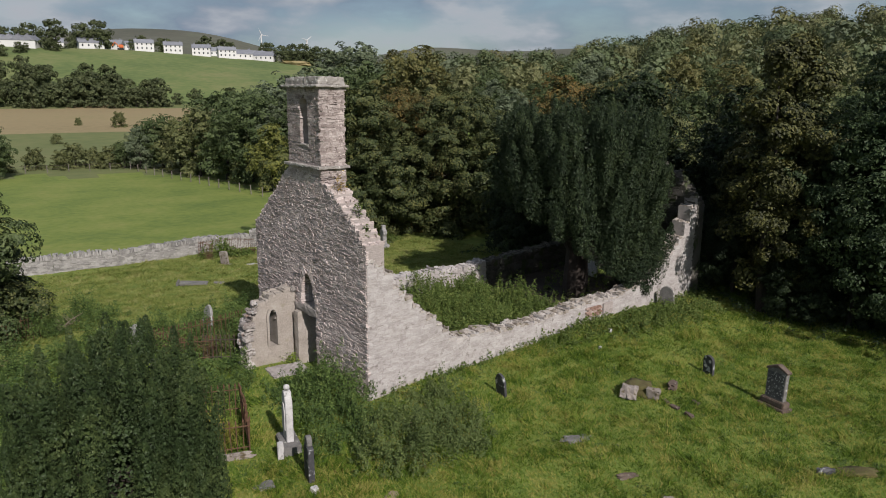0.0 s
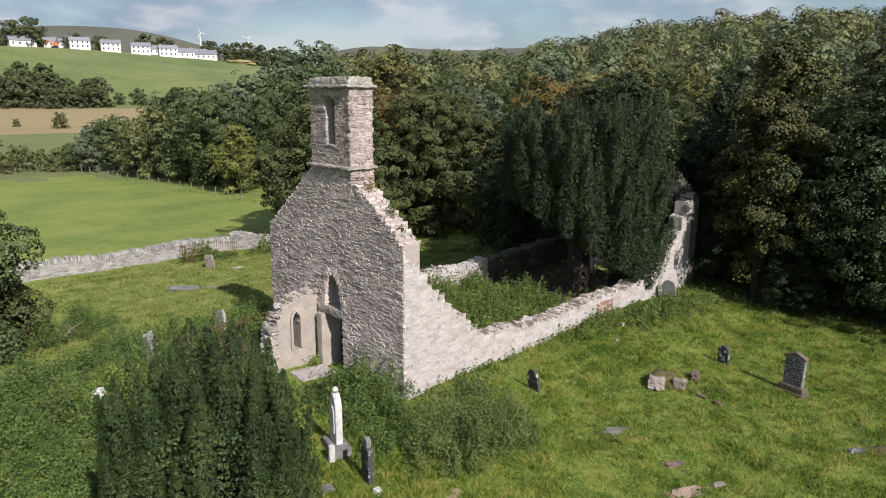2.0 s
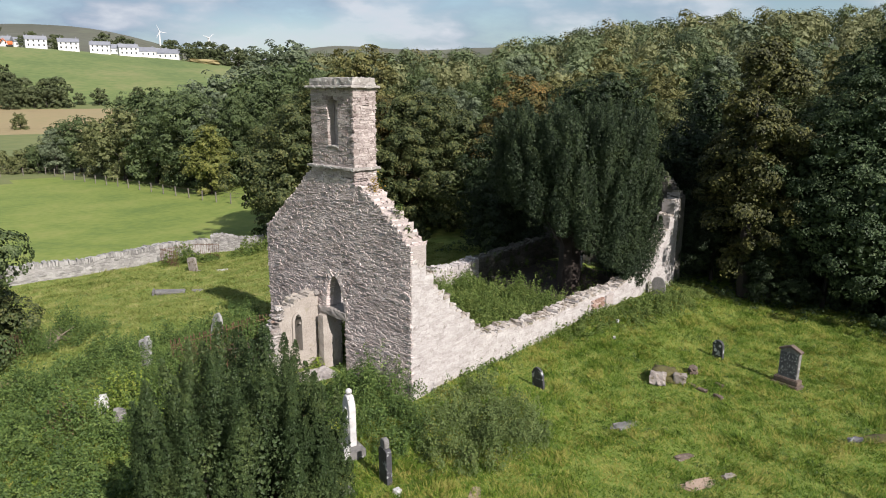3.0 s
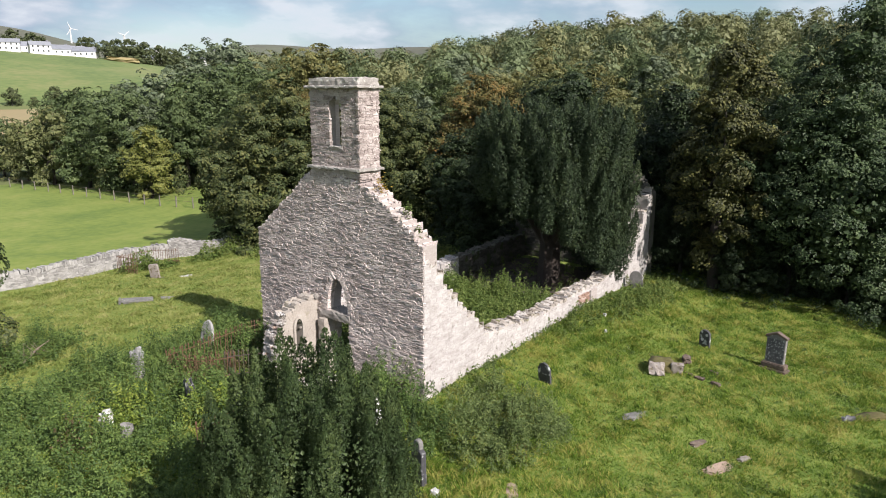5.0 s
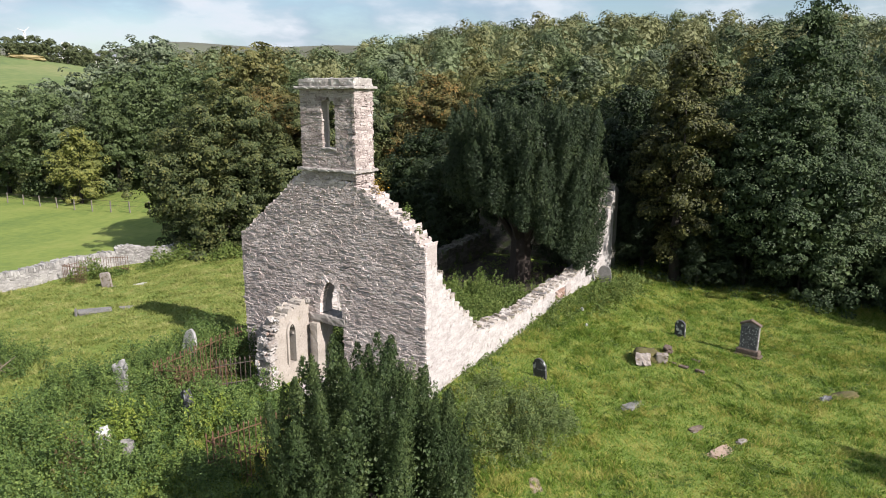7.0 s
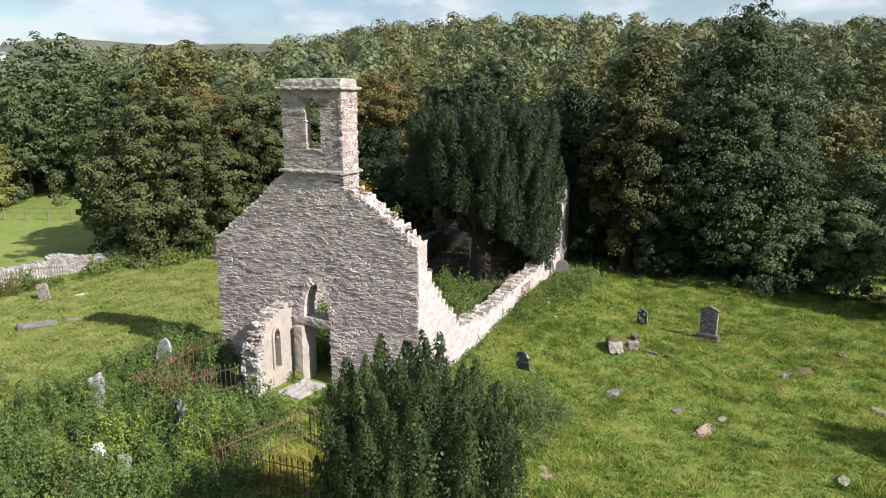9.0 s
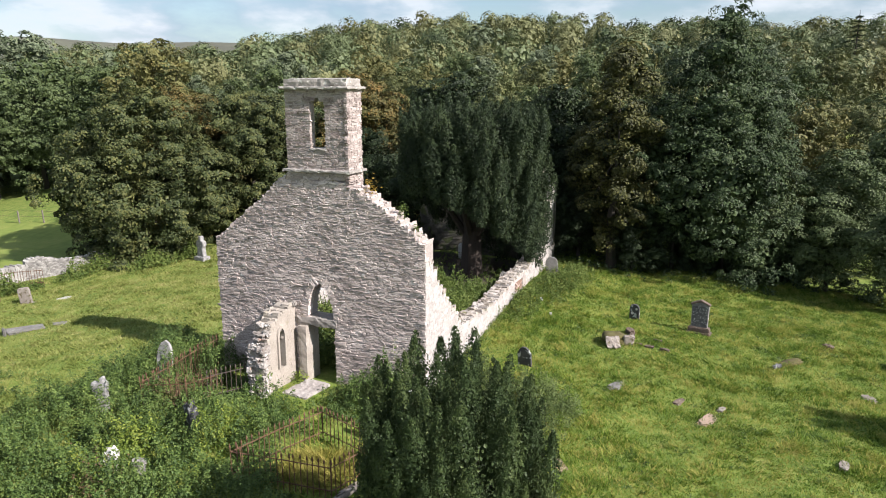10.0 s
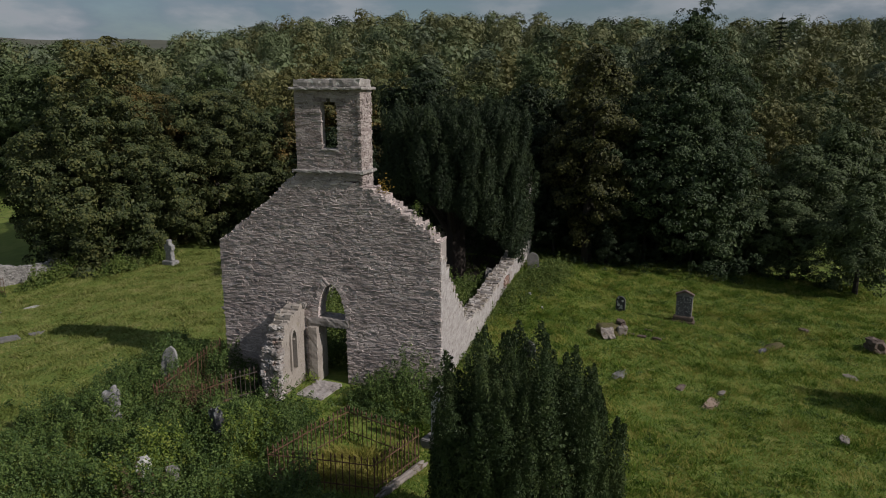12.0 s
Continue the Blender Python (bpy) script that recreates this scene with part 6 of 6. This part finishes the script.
part("wall", box(bmesh.new(), (-2, -2, -3), (2, 2, 11)), WHITE, tower)
set_down(tower, 29.85, 460)


shed = thing("shed", "long low white shed beyond the field", "shed")
part("wall", box(bmesh.new(), (-15, -5, -6), (15, 5, 5.2)), WHITE, shed)
bm = bmesh.new()
outline(bm, [(-5.6, 5.2), (5.6, 5.2), (0, 7.0)], 31)
part("roof", bm, SLATE, shed).matrix_local = pose(0, 0, 0, 0, 0, 90)
for k in range(6):
    part("window", box(bmesh.new(), (-12.6 + 4.6 * k, -5.08, 2.6), (-10.6 + 4.6 * k, -4.95, 4.0)), GLASS, shed)
set_down(shed, 31.2, 456)

ORANGE = shade("orange_machine_paint", [(0.50, 0.10, 0.02), (0.62, 0.15, 0.03)], 1, 8, 0.5, 0)
TRACK = shade("dark_rubber", [(0.02, 0.02, 0.02), (0.05, 0.05, 0.05)], 2, 10, 0.9, 0)
digger = thing("excavator", "orange tracked excavator parked beside the houses", "excavator")
part("cab", box(bmesh.new(), (-1.6, -1.2, 0.9), (1.0, 1.2, 2.8), 0.25), ORANGE, digger)
part("window", box(bmesh.new(), (-0.2, -1.24, 1.8), (0.8, -1.18, 2.5)), GLASS, digger)
for sgn in (-1, 1):
    part("track", box(bmesh.new(), (-1.9, sgn * 1.1 - 0.3, -0.4), (1.9, sgn * 1.1 + 0.3, 0.8), 0.3), TRACK, digger)
bm = bmesh.new()
tube(bm, (0.8, 0, 1.6), (3.2, 0, 4.2), 0.28, 0.22, 6)
boom = part("boom", bm, ORANGE, digger)
bm = bmesh.new()
tube(bm, (3.1, 0, 4.2), (4.6, 0, 1.8), 0.22, 0.16, 6)
part("stick", bm, ORANGE, boom)
part("bucket", outline(bmesh.new(), [(4.2, 1.9), (4.9, 1.9), (5.0, 1.2), (4.5, 0.8), (4.0, 1.1)], 1.0, 0.03), TRACK, boom)
set_down(digger, 14.75, 405, 180, 0.85)


def turbine(a, r, top, span):
    """A turbine whose hub stands at the height top, with blades of the length span."""
    x, y = polar(a, r)
    t = thing("wind_turbine", "white wind turbine on the skyline", "turbine", pose(x, y, top), group="wind turbines")
    bm = bmesh.new()
    tube(bm, (0, 0, gzf(x, y) - top - 2), (0, 0, 0), 1.5, 0.8, 8)
    part("mast", bm, WHITE, t)
    hub_ob = part("hub", box(bmesh.new(), (-1, -2, -1), (1, 2, 1), 0.3), WHITE, t)
    for k in range(3):
        bm = bmesh.new()
        e = Vector((math.sin(k * 2.094 + a), 0, math.cos(k * 2.094 + a))) * span
        tube(bm, (0, -2.2, 0), (e.x, -2.2, e.z), 0.8, 0.2, 5)
        part("blade", bm, WHITE, hub_ob)
    return t


turbine(24.7, 1400, 115.0, 13)
turbine(28.1, 1400, 107.0, 12)
turbine(43.9, 1750, 97.0, 9)
# spire of a far building
sp = thing("spire", "pale tiered far spire above the trees", "building")
for k in range(3):
    w = 3.2 - 0.85 * k
    part("tier", box(bmesh.new(), (-w, -w, 3.6 * k - (4 if k == 0 else 0)), (w, w, 3.6 * k + 2.6), 0.1), WHITE, sp)
    bm = bmesh.new()
    tube(bm, (0, 0, 3.6 * k + 2.5), (0, 0, 3.6 * k + (3.8 if k < 2 else 6.6)), 1.5 * w, 0.8 * w if k < 2 else 0.1, 4)
    part("roof", bm, SLATE, sp)
sp.matrix_world = Matrix.LocRotScale((*polar(41.9, 1100), 48.5), Euler((0, 0, 0.5)), (1, 1, 1))
# earth heap by the houses
rock("earth_bank", "bare brown earth bank by the houses", *polar(27.3, 408), (15, 8, 2.4), STUBBLE, 97, -27, 0.5)


# dark conifer on the skyline
def conifer(label, height, seed):
    rng = np.random.default_rng(seed)
    t = thing("conifer", label, "tree")
    bm = bmesh.new()
    tube(bm, (0, 0, -0.5), (0, 0, height), 0.25, 0.03, 6)
    part("trunk", bm, BARK, t)
    pts, nor = [], []
    for k in range(13):
        z = height * (0.12 + 0.86 * k / 13)
        reach = ((height - z) * 0.36 + 0.25) * rng.uniform(0.8, 1.15)
        for j in range(9):
            a = rng.uniform(0, 2 * math.pi)
            u = rng.uniform(0.1, 1, 26)
            r = reach * u * rng.uniform(0.8, 1.1)
            pts.append(np.stack([r * np.cos(a) + rng.normal(0, 0.1, 26), r * np.sin(a) + rng.normal(0, 0.1, 26), z - 0.25 * r + rng.normal(0, 0.06, 26)], 1))
            nor.append(np.tile((0, 0, 1.0), (26, 1)))
    v, f = leaves(np.concatenate(pts), np.concatenate(nor), 0.36, rng)
    part("crown", mesh_of("crown", v, f, YEW), None, t)
    return t


put(conifer("dark layered conifer standing above the wood", 13.5, 98), 159, -15)

# ragwort and tufts on the broken wall tops
bed_rng = np.random.default_rng(77)
for name, label, x, y, z, r, mat_ in (("ragwort", "yellow ragwort growing on the gable shoulder", 11.45, 19.45, 6.5, 0.2, RAGWORT), ("grass_tuft", "grass tuft on the broken gable", 11.4, 18.35, 5.95, 0.14, WEED2),
                                      ("grass_tuft", "grass tuft on the broken gable", 11.4, 17.9, 5.35, 0.10, WEED2), ("fern_tuft", "green weeds at the foot of the door jamb", 10.75, 21.95, -0.05, 0.27, WEED)):
    n = 120
    d = bed_rng.normal(0, 1, (n, 3)) * np.array((r * 0.6, r * 0.6, r * (0.3 if z < 1 else 0.9))) + np.array((x, y, z + r))
    v, f = leaves(d, np.tile((0, 0, 1.0), (n, 1)), 0.09, bed_rng)
    tagged(new(name, mesh_of(name, v, f, mat_)), label, "plant", kind="stuff")

# ---- single stones of the gable beside the door ----
gable.single(near_set, STONE, gable_ob, 300)
# and of the raked stub and the turret
side.single(stub_set, PALE, side_ob, 300)
bl.single(slit_set, TURRETSTONE, turret, 300)
